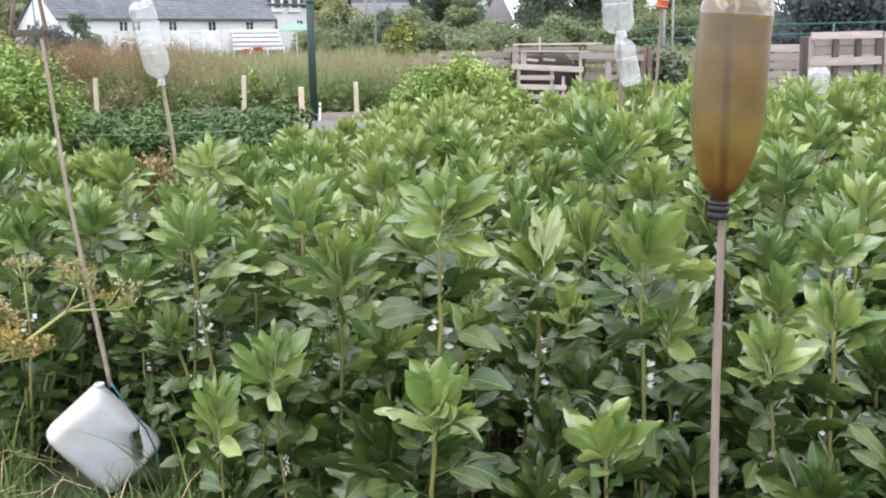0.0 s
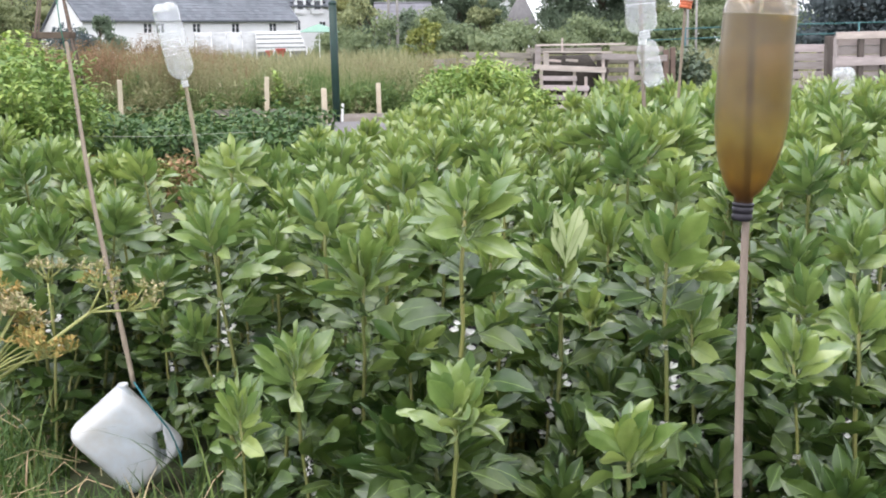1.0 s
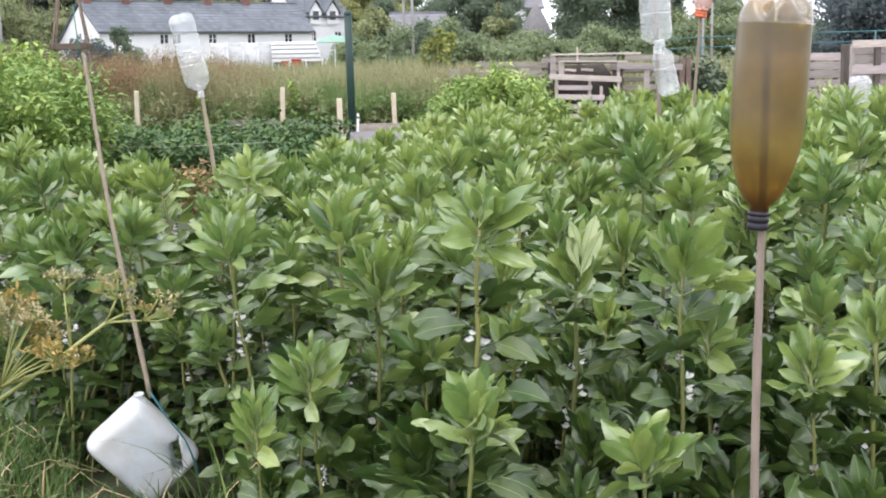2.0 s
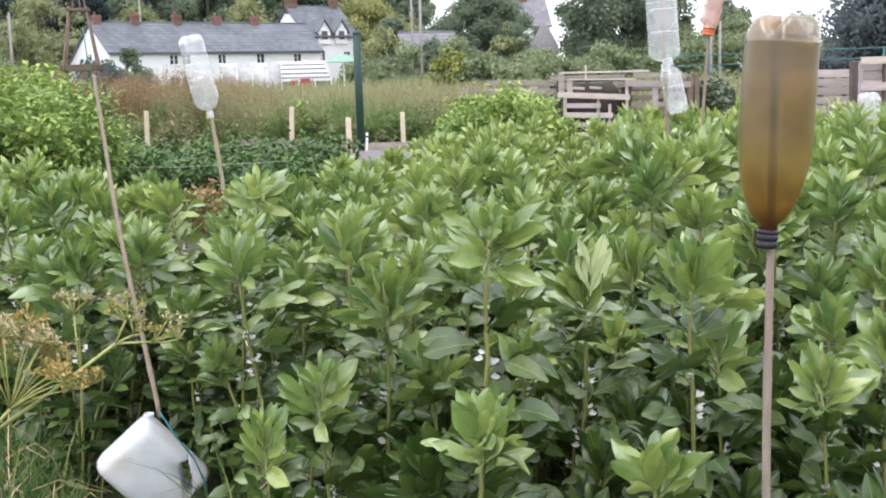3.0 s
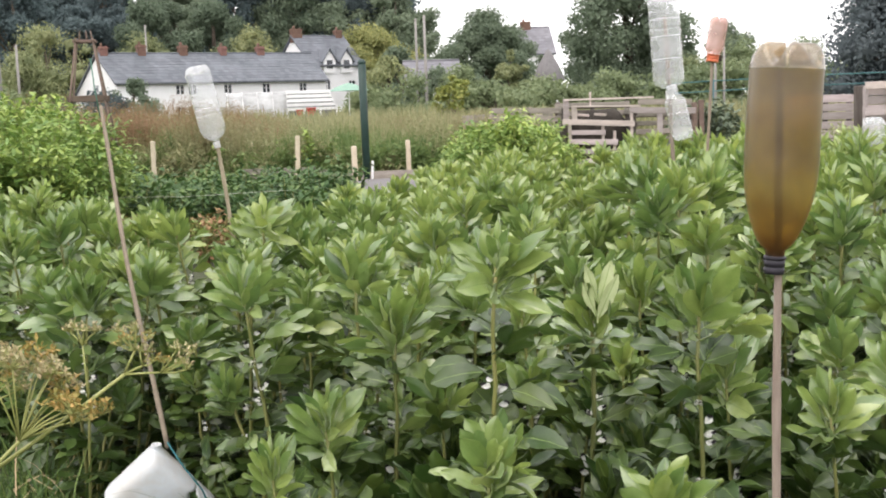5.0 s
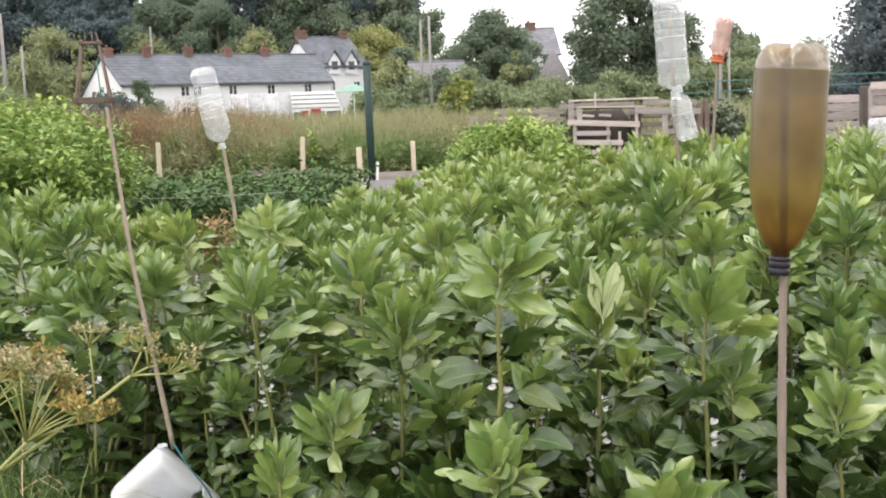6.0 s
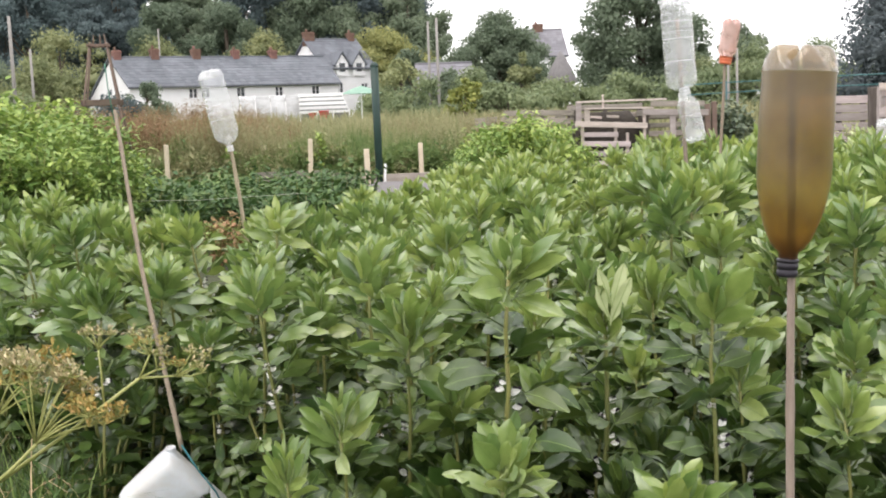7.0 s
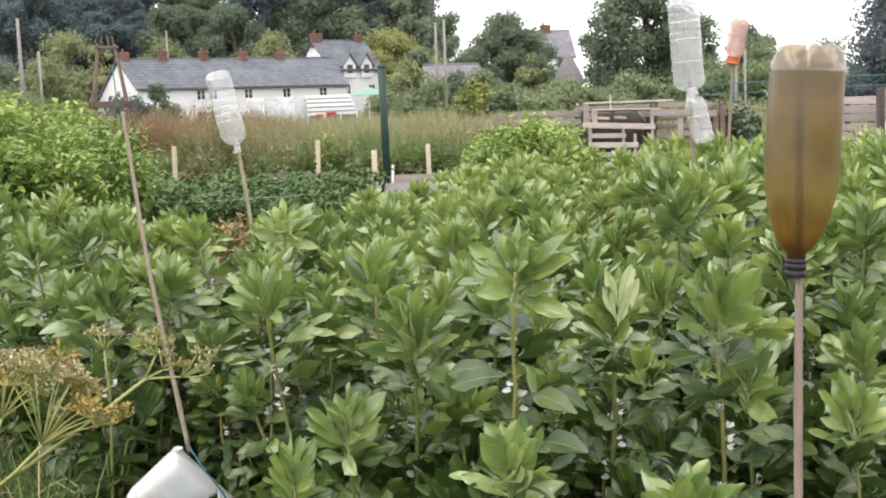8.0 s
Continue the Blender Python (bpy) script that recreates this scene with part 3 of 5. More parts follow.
# ---------------------------------------------------------------- cottages
def shingled(sh, corners, rows, cols, lift=0.03):
    """Slates laid in courses over the four corners (eave left, eave right, ridge right, ridge left)."""
    a, b, c, d = (Vector(p) for p in corners)
    n = (b - a).cross(d - a).normalized()
    for j in range(rows):
        for i in range(cols):
            o = 0.5 * (j % 2) / cols
            u0, u1 = min(1, i / cols + o), min(1, (i + 0.97) / cols + o)
            if u1 - u0 < 0.2 / cols:
                continue
            t0, t1 = j / rows, min(1, (j + 1.12) / rows)
            q = [a.lerp(b, u0).lerp(d.lerp(c, u0), t0), a.lerp(b, u1).lerp(d.lerp(c, u1), t0), a.lerp(b, u1).lerp(d.lerp(c, u1), t1), a.lerp(b, u0).lerp(d.lerp(c, u0), t1)]
            k = rnd.uniform(0.6, 1.3)
            sh.put([q[0] + n * lift * k, q[1] + n * lift * k, q[2] + n * 0.004, q[3] + n * 0.004, q[0], q[1]], [(0, 1, 2, 3), (4, 5, 1, 0)])


def lattice(xs, zs, holes, y0, y1):
    """A flat frame with rectangular openings: one piece over the grid of xs and zs."""
    sh, nx, nz = Shape(), len(xs), len(zs)
    v = [(x, yy, z) for yy in (y0, y1) for z in zs for x in xs]
    f, n = [], nx * nz
    solid = {(i, j) for i in range(nx - 1) for j in range(nz - 1)} - set(holes)
    for i, j in solid:
        q = (j * nx + i, j * nx + i + 1, (j + 1) * nx + i + 1, (j + 1) * nx + i)
        f += [q, tuple(k + n for k in q)[::-1]]
        for (di, dj), (a, b) in zip(((0, -1), (1, 0), (0, 1), (-1, 0)), ((0, 1), (1, 2), (2, 3), (3, 0))):
            if (i + di, j + dj) not in solid:
                f.append((q[b], q[a], q[a] + n, q[b] + n))
    return sh.put(v, f)


def window(parent, s, z, w, h, wall_y=0.0):
    xs = [s - w / 2, s - w / 2 + 0.06, s - 0.05, s + 0.05, s + w / 2 - 0.06, s + w / 2]
    zs = [z, z + 0.06, z + h / 2, z + h / 2 + 0.035, z + h - 0.06, z + h]
    ob = part("window", lattice(xs, zs, [(i, j) for i in (1, 3) for j in (1, 3)], wall_y - 0.02, wall_y + 0.06), WHITE_WALL, parent, "white painted window frame", False)
    for x0, x1 in ((xs[1], xs[2]), (xs[3], xs[4])):
        for z0, z1 in ((zs[1], zs[2]), (zs[3], zs[4])):
            part("pane", Shape().box(x0 - 0.01, wall_y + 0.01, z0 - 0.01, x1 + 0.01, wall_y + 0.03, z1 + 0.01), GLASS_DARK, ob, "dark glass", False)
    part("sill", Shape().box(s - w / 2 - 0.06, wall_y - 0.14, z - 0.08, s + w / 2 + 0.06, wall_y + 0.02, z - 0.002, bev=0.01), WHITE_WALL, ob, "", False)
    return ob


def house(label, corner, turn, length, ridge_y, depth, eave, ridge, rear, windows, chimneys, low=0.0, skew=0.0, slate=None):
    slate = slate or SLATE
    ob = thing("house", label, "house", pose(corner[0], corner[1], low, 0, 0, turn))
    L, t = length, 0.4
    slope = (ridge - eave) / ridge_y
    wall = Shape()
    prof = [(0, 0), (depth, 0), (depth, rear), (ridge_y, ridge - 0.15), (0, eave)]
    for x in (0, L):
        sk = skew if x == 0 else 0
        wall.put([(x + (0 if x == 0 else -t) + sk * p[0] / depth, p[0], p[1]) for p in prof] + [(x + (t if x == 0 else 0) + sk * p[0] / depth, p[0], p[1]) for p in prof], [(4, 3, 2, 1, 0), (5, 6, 7, 8, 9)] + [(i, (i + 1) % 5, (i + 1) % 5 + 5, i + 5) for i in range(5)])
    # front wall with window openings left in it
    cuts = sorted(windows)
    z_lv = sorted({z for _, z, _, _ in cuts} | {z + h for _, z, _, h in cuts} | {0, eave})
    for z0, z1 in zip(z_lv, z_lv[1:]):
        x = t
        for s, z, w, h in cuts:
            if z <= z0 + 0.01 and z + h >= z1 - 0.01:
                wall.box(x, 0, z0, s - w / 2, t, z1)
                x = s + w / 2
        wall.box(x, 0, z0, L - t, t, z1)
    wall.box(t, depth - t, 0, L - t, depth, rear)
    part("wall", wall, WHITE_WALL, ob, "whitewashed wall", False)
    roof = Shape()
    o, e = 0.25, 0.3
    fz, rz = eave - slope * e, rear - (ridge - rear) / (depth - ridge_y) * e
    a, b = (-o, -e, fz), (L + o, -e, fz)
    c, d = (L + o, ridge_y, ridge), (-o + skew * ridge_y / depth, ridge_y, ridge)
    r1, r2 = (L + o, depth + e, rz), (-o + skew, depth + e, rz)
    thick = Vector((0, 0, 0.16))
    for q in ((a, b, c, d), (d, c, r1, r2)):
        q = [Vector(p) for p in q]
        roof.put(q + [p + thick for p in q], [(3, 2, 1, 0), (4, 5, 6, 7), (0, 1, 5, 4), (1, 2, 6, 5), (2, 3, 7, 6), (3, 0, 4, 7)])
    shingled(roof, [Vector(p) + thick for p in (a, b, c, d)], int(ridge_y * 2.6), int(L * 1.8))
    roof_ob = part("roof", roof, slate, ob, "grey slate roof", False)
    part("ridge_tile", Shape().tube([Vector(c) + thick, Vector(d) + thick], 0.12, 6), slate, roof_ob)
    part("gutter", Shape().tube([Vector(a) + Vector((0, -0.06, 0.02)), Vector(b) + Vector((0, -0.06, 0.02))], 0.09, 6), GLASS_DARK, ob, "dark gutter")
    for s, w, up in chimneys:
        sh = Shape().box(s - w / 2, ridge_y - 0.4, ridge - 0.7, s + w / 2, ridge_y + 0.4, ridge + up, bev=0.02)
        sh.box(s - w / 2 - 0.06, ridge_y - 0.46, ridge + up - 0.3, s + w / 2 + 0.06, ridge_y + 0.46, ridge + up - 0.12, bev=0.02)
        ch = part("chimney", sh, BRICK, roof_ob, "red brick chimney stack", False)
        part("chimney_pot", Shape().lathe([(0.13, ridge + up), (0.16, ridge + up + 0.02), (0.12, ridge + up + 0.35), (0.09, ridge + up + 0.35), (0.09, ridge + up)], 10, Matrix.Translation((s - w / 5, ridge_y, 0))), BRICK, roof_ob)
    for s, z, w, h in windows:
        window(ob, s, z, w, h, 0.06)
    return ob


TURN_H = math.degrees(math.atan2(14, 20.3))
house("long whitewashed row of cottages with grey slate roof", (-33.15, 120), TURN_H, 24.6, 3.9, 9.4, 4.75, 7.75, 3.5,
      [(s, z, 0.95, h) for s in (2.6, 6.9, 8.3, 12.4, 17.0, 21.6) for z, h in ((3.35, 1.05), (0.9, 1.2))],
      [(0.15, 0.8, 0.9), (4.3, 0.85, 1.05), (9.0, 0.9, 1.0), (13.7, 0.75, 0.9), (18.3, 0.85, 0.9)], skew=-1.3)
h2 = house("taller white cottage with slate roof and two dormers", (-14.9, 138.0), TURN_H, 6.9, 4.6, 9.2, 6.6, 10.1, 6.6,
           [(s, z, 0.9, 1.1) for s in (2.0, 5.4) for z in (1.0, 3.6)], [(0.5, 1.3, 1.0), (6.3, 0.8, 0.9)], 0.0)
for s in (2.3, 4.6):
    d = Shape()
    d.put([(s - 0.8, -0.25, 5.6), (s + 0.8, -0.25, 5.6), (s + 0.8, -0.25, 7.1), (s, -0.25, 8.2), (s - 0.8, -0.25, 7.1), (s - 0.8, 2.4, 5.6), (s + 0.8, 2.4, 5.6), (s + 0.8, 2.4, 7.1), (s, 2.4, 8.2), (s - 0.8, 2.4, 7.1)],
          [(0, 1, 2, 3, 4), (1, 6, 7, 2), (0, 4, 9, 5)])
    dm = part("dormer", d, WHITE_WALL, h2, "white dormer gable", False)
    rf = Shape()
    for k in (-1, 1):
        q = [Vector((s + k * 1.05, -0.5, 6.8)), Vector((s, -0.5, 8.35)), Vector((s, 2.6, 8.35)), Vector((s + k * 1.05, 2.6, 6.8))]
        rf.put(q + [p + Vector((k * 0.08, 0, 0.12)) for p in q], [(0, 1, 2, 3), (4, 5, 6, 7), (0, 1, 5, 4), (0, 3, 7, 4)])
    part("dormer_roof", rf, SLATE, dm, "", False)
    part("pane", Shape().box(s - 0.38, -0.29, 6.1, s + 0.38, -0.24, 7.1), GLASS_DARK, dm, "dark dormer window", False)


# ---------------------------------------------------------------- trees and shrubs
def cards(r, blobs, count, size, flat=0.95):
    """Leaf sprays on the skins of many small blobs: (centre, radius) each."""
    sh = Shape()
    weights = [b[1] ** 2 for b in blobs]
    for c, rad in r.choices(blobs, weights, k=count):
        d = Vector((r.gauss(0, 1), r.gauss(0, 1), r.gauss(0.25, 1))).normalized()
        p = Vector(c) + Vector((d.x, d.y, d.z * 0.8)) * rad * r.uniform(0.4, 1.14)
        up = (d + Vector((r.gauss(0, flat), r.gauss(0, flat), r.gauss(0.3, flat)))).normalized()
        q = up.to_track_quat("Z", "Y").to_matrix().to_4x4()
        s = size * r.uniform(0.55, 1.25)
        m = Matrix.Translation(p) @ q @ rot(r.uniform(0, 6.28), "Z")
        sh.put([(-0.42 * s, 0, 0.1 * s), (0, -0.62 * s, 0), (0.42 * s, 0, 0.12 * s), (0, 0.66 * s, -0.06 * s)], [(0, 1, 2), (0, 2, 3)], m)
    return sh


def crown_blobs(r, h, wide, low, n, shape="round"):
    out = []
    for _ in range(n):
        t = r.random()
        z = low + (h - low) * t
        if shape == "round":
            lim = wide * math.sqrt(max(0.05, 1 - (2 * t - 0.85) ** 2))
        elif shape == "cone":
            lim = wide * (1.02 - t) ** 0.8
        else:
            lim = wide * (0.55 + 0.45 * math.sin(7 * t)) * math.sqrt(max(0.05, 1 - (1.7 * t - 0.75) ** 2))
        a, q = r.uniform(0, 6.283), math.sqrt(r.random())
        out.append(((lim * q * math.cos(a), lim * q * math.sin(a), z - 0.12 * h * (1 - t)), wide * r.choice((0.14, 0.2, 0.26, 0.34))))
    return out


def tree(name, label, seed, h, wide, low, blobs, count, size, material, m, shape="round", group="", category="tree"):
    r = random.Random(seed)
    ob = thing(name, label, category, m, group)
    cs = crown_blobs(r, h * 0.9, wide, low, blobs, shape)
    trunk = Shape().tube([(0, 0, -0.3), (0.02 * h, 0, h * 0.3), (0, 0.02 * h, h * 0.78)], [h * 0.032, h * 0.024, h * 0.006], 8)
    for c, rad in cs[:14]:
        c = Vector(c)
        s = Vector((0, 0, max(h * 0.15, c.z * 0.55)))
        limb = Shape() if name not in ("woodland_tree", "shrub") else trunk
        limb.tube([s, s.lerp(c, 0.5) + Vector((0, 0, 0.02 * h)), c], [h * 0.012, h * 0.007, h * 0.002], 5)
        if limb is not trunk:
            part("limb", limb, BARK, ob)
    part("trunk", trunk, BARK, ob)
    leaves = cards(r, cs, count, size)
    for c, rad in cs:
        ring = []
        for j in range(1, 6):
            for k in range(9):
                th, ph = math.pi * j / 6, 6.2832 * k / 9
                d = Vector((math.sin(th) * math.cos(ph), math.sin(th) * math.sin(ph), math.cos(th) * 0.8))
                ring.append(Vector(c) + d * rad * r.uniform(0.22, 0.5))
        leaves.put(ring, [(j * 9 + k, j * 9 + (k + 1) % 9, (j + 1) * 9 + (k + 1) % 9, (j + 1) * 9 + k) for j in range(4) for k in range(9)] + [tuple(range(9))[::-1], tuple(36 + k for k in range(9))])
    part("crown", leaves, material, ob)
    return ob


# dark and mid foliage: distance haze is mixed in as lighter, bluer colour
DARK_LEAF = mat("hazed_dark_foliage", (0.092, 0.128, 0.135), (0.145, 0.19, 0.19), 0.75, 0.2, 3, 0, vary=0.1, island=0.07, translucent=0.48)
MID_LEAF = mat("hazed_mid_green_foliage", (0.15, 0.2, 0.135), (0.225, 0.28, 0.185), 0.7, 0.3, 3, 0, vary=0.1, island=0.09, translucent=0.48)
OLIVE_LEAF = mat("olive_foliage", (0.23, 0.26, 0.12), (0.35, 0.375, 0.19), 0.7, 0.5, 3, 0, vary=0.12, island=0.14, translucent=0.36)
YELLOW_LEAF = mat("yellow_green_foliage", (0.26, 0.275, 0.1), (0.37, 0.385, 0.16), 0.7, 0.5, 3, 0, vary=0.1, island=0.14, translucent=0.36)
GOLD_LEAF = mat("golden_green_foliage", (0.22, 0.25, 0.06), (0.38, 0.4, 0.11), 0.6, 0.6, 4, 0, vary=0.08, island=0.2, translucent=0.2)
FRESH_LEAF = mat("fresh_green_foliage", (0.165, 0.275, 0.06), (0.34, 0.455, 0.13), 0.5, 2.5, 30, 0.1, vary=0.1, island=0.2, translucent=0.25, dist=0.003)
POTATO_LEAF = mat("potato_foliage", (0.05, 0.11, 0.03), (0.12, 0.2, 0.06), 0.55, 4, 40, 0.1, vary=0.12, island=0.22, translucent=0.2, dist=0.003)
GREY_LEAF = mat("grey_green_foliage", (0.1, 0.14, 0.09), (0.18, 0.22, 0.14), 0.6, 0.8, 5, 0, vary=0.1, island=0.2, translucent=0.15)

# the conifer's needles carry the bluish haze in their base colour
CONIFER_LEAF = mat("hazed_needles", (0.115, 0.145, 0.155), (0.18, 0.215, 0.22), 0.75, 0.3, 4, 0, vary=0.05, island=0.08, translucent=0.45)

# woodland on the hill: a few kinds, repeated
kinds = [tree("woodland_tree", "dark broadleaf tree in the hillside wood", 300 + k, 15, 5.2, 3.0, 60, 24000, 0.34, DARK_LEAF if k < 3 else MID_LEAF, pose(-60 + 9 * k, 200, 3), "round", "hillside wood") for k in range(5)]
rnd.seed(8)
wood = []
for j, (yy, x0, x1, gap) in enumerate(((160, -62, -3.5, 6.5), (178, -72, -4, 7.0), (200, -82, -4, 7.5), (225, -95, -6, 9.0))):
    x = x0
    while x < x1:
        wood.append((x + rnd.uniform(-1.5, 1.5), yy + rnd.uniform(-6, 6), rnd.uniform(0.9, 1.25)))
        x += gap * rnd.uniform(0.8, 1.2)
wood += [(-6.0, 164, 1.3), (-13.0, 166, 1.35), (-19.5, 163, 1.25), (-26, 165, 1.3), (-9.5, 176, 1.35)]
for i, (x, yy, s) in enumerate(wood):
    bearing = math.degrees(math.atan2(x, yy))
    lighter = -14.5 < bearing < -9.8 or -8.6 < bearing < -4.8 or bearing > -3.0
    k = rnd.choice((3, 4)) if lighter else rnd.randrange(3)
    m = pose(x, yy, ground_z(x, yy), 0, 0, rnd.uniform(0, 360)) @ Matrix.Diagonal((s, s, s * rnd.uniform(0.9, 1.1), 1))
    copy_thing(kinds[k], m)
for k in range(5):
    kinds[k].matrix_basis = pose(-98 + 8 * k, 236, ground_z(-98 + 8 * k, 236))

tree("sycamore", "broad dark green tree with layered crown and bare limbs", 21, 13.0, 4.9, 2.2, 120, 46000, 0.25, MID_LEAF, pose(14.5, 90, 0))
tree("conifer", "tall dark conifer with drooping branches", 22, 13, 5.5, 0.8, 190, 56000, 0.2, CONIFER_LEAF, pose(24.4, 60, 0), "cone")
tree("round_tree", "round mid-green tree beside the far house", 23, 11.0, 4.9, 1.0, 80, 28000, 0.26, MID_LEAF, pose(5.0, 120, 0))
tree("garden_tree", "small olive-green tree before the thatched cottage", 27, 6.6, 2.4, 0.6, 26, 8000, 0.24, OLIVE_LEAF, pose(6.7, 108, 0))
tree("round_tree", "green tree hiding the foot of the far house", 28, 9.0, 3.6, 0.8, 46, 15000, 0.26, MID_LEAF, pose(10.6, 142, 0))
tree("round_tree", "low green tree beyond the pallets", 24, 8.3, 3.6, 0.6, 30, 9000, 0.3, MID_LEAF, pose(25.5, 105, 0))
tree("round_tree", "low dark green tree at the foot of the wood", 29, 8.4, 4.4, 0.6, 50, 14000, 0.28, MID_LEAF, pose(0.6, 144, 0))
tree("round_tree", "low dark green tree at the foot of the wood", 30, 7.4, 4.0, 0.6, 46, 12000, 0.28, MID_LEAF, pose(-4.6, 140, 0))
tree("golden_tree", "yellow-green round tree behind the cottages", 25, 12.0, 6.4, 3.0, 90, 22000, 0.26, YELLOW_LEAF, pose(-8.4, 149, 0))
tree("garden_tree", "grey-green garden tree beside the cottage", 26, 7.2, 3.6, 0.4, 30, 9000, 0.28, MID_LEAF, pose(-3.6, 118, 0))
for i, (x, yy, h, wd) in enumerate(((-47.0, 140, 13.0, 8.0), (-36.5, 146, 11.0, 5.5), (-55, 134, 10.0, 6.5), (-45.0, 126, 8.6, 5.2), (-24, 152, 11.6, 5.2))):
    tree("olive_tree", "olive-green bushy tree behind the cottages", 40 + i, h, wd, 0.6, 90, 14000, 0.26, OLIVE_LEAF if i != 2 else MID_LEAF, pose(x, yy, ground_z(x, yy)), group="trees behind the cottages")


def shrub(label, x, yy, h, wd, material, seed, size=0.16, count=2600):
    return tree("shrub", label, seed, h, wd, 0.05, 44, count, size, material, pose(x, yy, ground_z(x, yy)), category="shrub")


shrub("dark green round shrub before the cottage wall", -29.4, 112, 5.0, 2.9, MID_LEAF, 60, 0.22, 6000)
shrub("green shrub before the low outbuilding", -0.6, 88, 4.3, 2.4, MID_LEAF, 62, 0.22, 5000)
shrub("grey-green elder bush beside the outbuilding", -3.9, 92, 5.6, 2.6, OLIVE_LEAF, 63, 0.22, 5000)
shrub("green shrub before the low outbuilding", 2.2, 90, 3.6, 2.6, MID_LEAF, 64, 0.22, 5000)
shrub("yellow-green shrub in the rough ground", 0.62, 55, 3.0, 0.95, GOLD_LEAF, 61)
# bramble green with some haze blue painted in
BRAMBLE = mat("hazed_bramble_foliage", (0.185, 0.235, 0.12), (0.29, 0.345, 0.18), 0.65, 0.6, 4, 0, vary=0.12, island=0.12, translucent=0.35)
for i, (x, yy, h, wd, mt) in enumerate(((3, 62, 2.3, 2.6, BRAMBLE), (6.5, 66, 2.4, 2.8, BRAMBLE), (10.2, 70, 2.7, 3, BRAMBLE), (14.5, 66, 2.8, 3.2, BRAMBLE), (19, 62, 2.4, 3, BRAMBLE), (23.5, 58, 2.4, 3, DARK_LEAF), (-1.2, 70, 3.0, 2.6, BRAMBLE),
                                        (1.5, 85, 3.8, 3.2, BRAMBLE), (7.0, 92, 3.2, 3.4, BRAMBLE), (-5.5, 90, 3.0, 3.0, BRAMBLE), (27, 70, 3.2, 3.4, BRAMBLE), (18.5, 88, 4.4, 4.0, BRAMBLE), (23, 86, 5.0, 4.2, BRAMBLE), (28, 90, 5.2, 4.4, BRAMBLE), (33, 92, 5.0, 4.4, DARK_LEAF), (-30, 80, 3.6, 3.4, BRAMBLE), (-25, 84, 3.0, 3, DARK_LEAF), (-36, 90, 4.0, 3.4, DARK_LEAF), (-43, 96, 4.0, 4, BRAMBLE))):
    shrub("rough bramble and elder shrub in the hedge line", x, yy, h, wd, mt, 70 + i, 0.18, 5500 if h < 4.3 else 10000)


# leafy crops behind the beans
def crop(name, label, category, seed, h, wide, count, size, material, m, group="", slim=0.55):
    r = random.Random(seed)
    ob = thing(name, label, category, m, group)
    stems, fol = Shape(), Shape()
    for _ in range(10):
        a, q = r.uniform(0, 6.283), wide * 0.75 * math.sqrt(r.random())
        top = Vector((q * math.cos(a), q * math.sin(a), h * r.uniform(0.7, 1.0) * (1 - 0.35 * (q / wide) ** 2)))
        foot = Vector((top.x * 0.5, top.y * 0.5, -0.03))
        stems.tube([foot, foot.lerp(top, 0.6) + Vector((0, 0, 0.03)), top], [0.006, 0.005, 0.002], 5)
        for _ in range(count // 10):
            t = r.random() ** 0.6
            p = foot.lerp(top, t) + Vector((r.gauss(0, 0.07), r.gauss(0, 0.07), r.gauss(0, 0.03))) * (wide / 0.45)
            lm = Matrix.Translation(p) @ rot(r.uniform(0, 6.283), "Z") @ rot(r.uniform(-0.7, 0.7), "X") @ rot(r.uniform(-0.5, 0.5), "Y")
            v, f = leaflet(size * r.uniform(0.7, 1.3), size * slim, 0.3, r.uniform(-0.5, 0.1), 1, 3)
            fol.put(v, f, lm)
    tagged(part("haulm", stems, STEM, ob), kind="stuff")
    tagged(part("foliage", fol, material, ob), kind="stuff")
    return ob


def scatter(kinds, places):
    for i, (x, yy, s) in enumerate(places):
        k = i % len(kinds)
        m = pose(x, yy, 0, 0, 0, 77 * i) @ Matrix.Diagonal((s, s, s, 1))
        if i < len(kinds):
            kinds[k].matrix_basis = m
        else:
            b = kinds[k]
            copy_thing(b, m @ Matrix.Diagonal((*(1 / c for c in b.scale), 1)))


rnd.seed(21)
peas = [crop("pea_plant", "bright green bushy pea plant in a dense row", "pea plant", 400 + k, 1.15, 0.42, 2000, 0.068, FRESH_LEAF, None, "bright green crop rows", 0.42) for k in range(4)]
pl = []
for x, yy, s in [(-4.9 + 0.42 * i, 8.6 + 0.55 * j, 0) for j in range(5) for i in range(7)]:
    edge = (x + 4.9) / 2.4
    hgt = 1.78 - 0.72 * max(0, edge) + 0.05 * (yy - 8.6)
    if x < -0.3 * yy + 0.02:
        pl.append((x + rnd.uniform(-0.12, 0.12), yy + rnd.uniform(-0.12, 0.12), max(0.5, hgt) / 1.15 * rnd.uniform(0.92, 1.05)))
for x, yy in [(0.12 + 0.28 * i, 11.3 + 0.5 * j) for j in range(4) for i in range(5)]:
    off = abs(x - 0.66) / 0.62
    pl.append((x + rnd.uniform(-0.1, 0.1), yy + rnd.uniform(-0.1, 0.1), (1.15 - 0.4 * off * off) / 1.15 * rnd.uniform(0.94, 1.06)))
scatter(peas, pl)
pots = [crop("potato_plant", "low dark green potato plant in a row", "potato plant", 420 + k, 0.58, 0.5, 620, 0.075, POTATO_LEAF, None, "potato rows") for k in range(3)]
scatter(pots, [(-3.7 + 0.46 * i + rnd.uniform(-0.1, 0.1), 11.0 + 0.8 * j + rnd.uniform(-0.1, 0.1), rnd.uniform(0.9, 1.15)) for j in range(5) for i in range(6)])
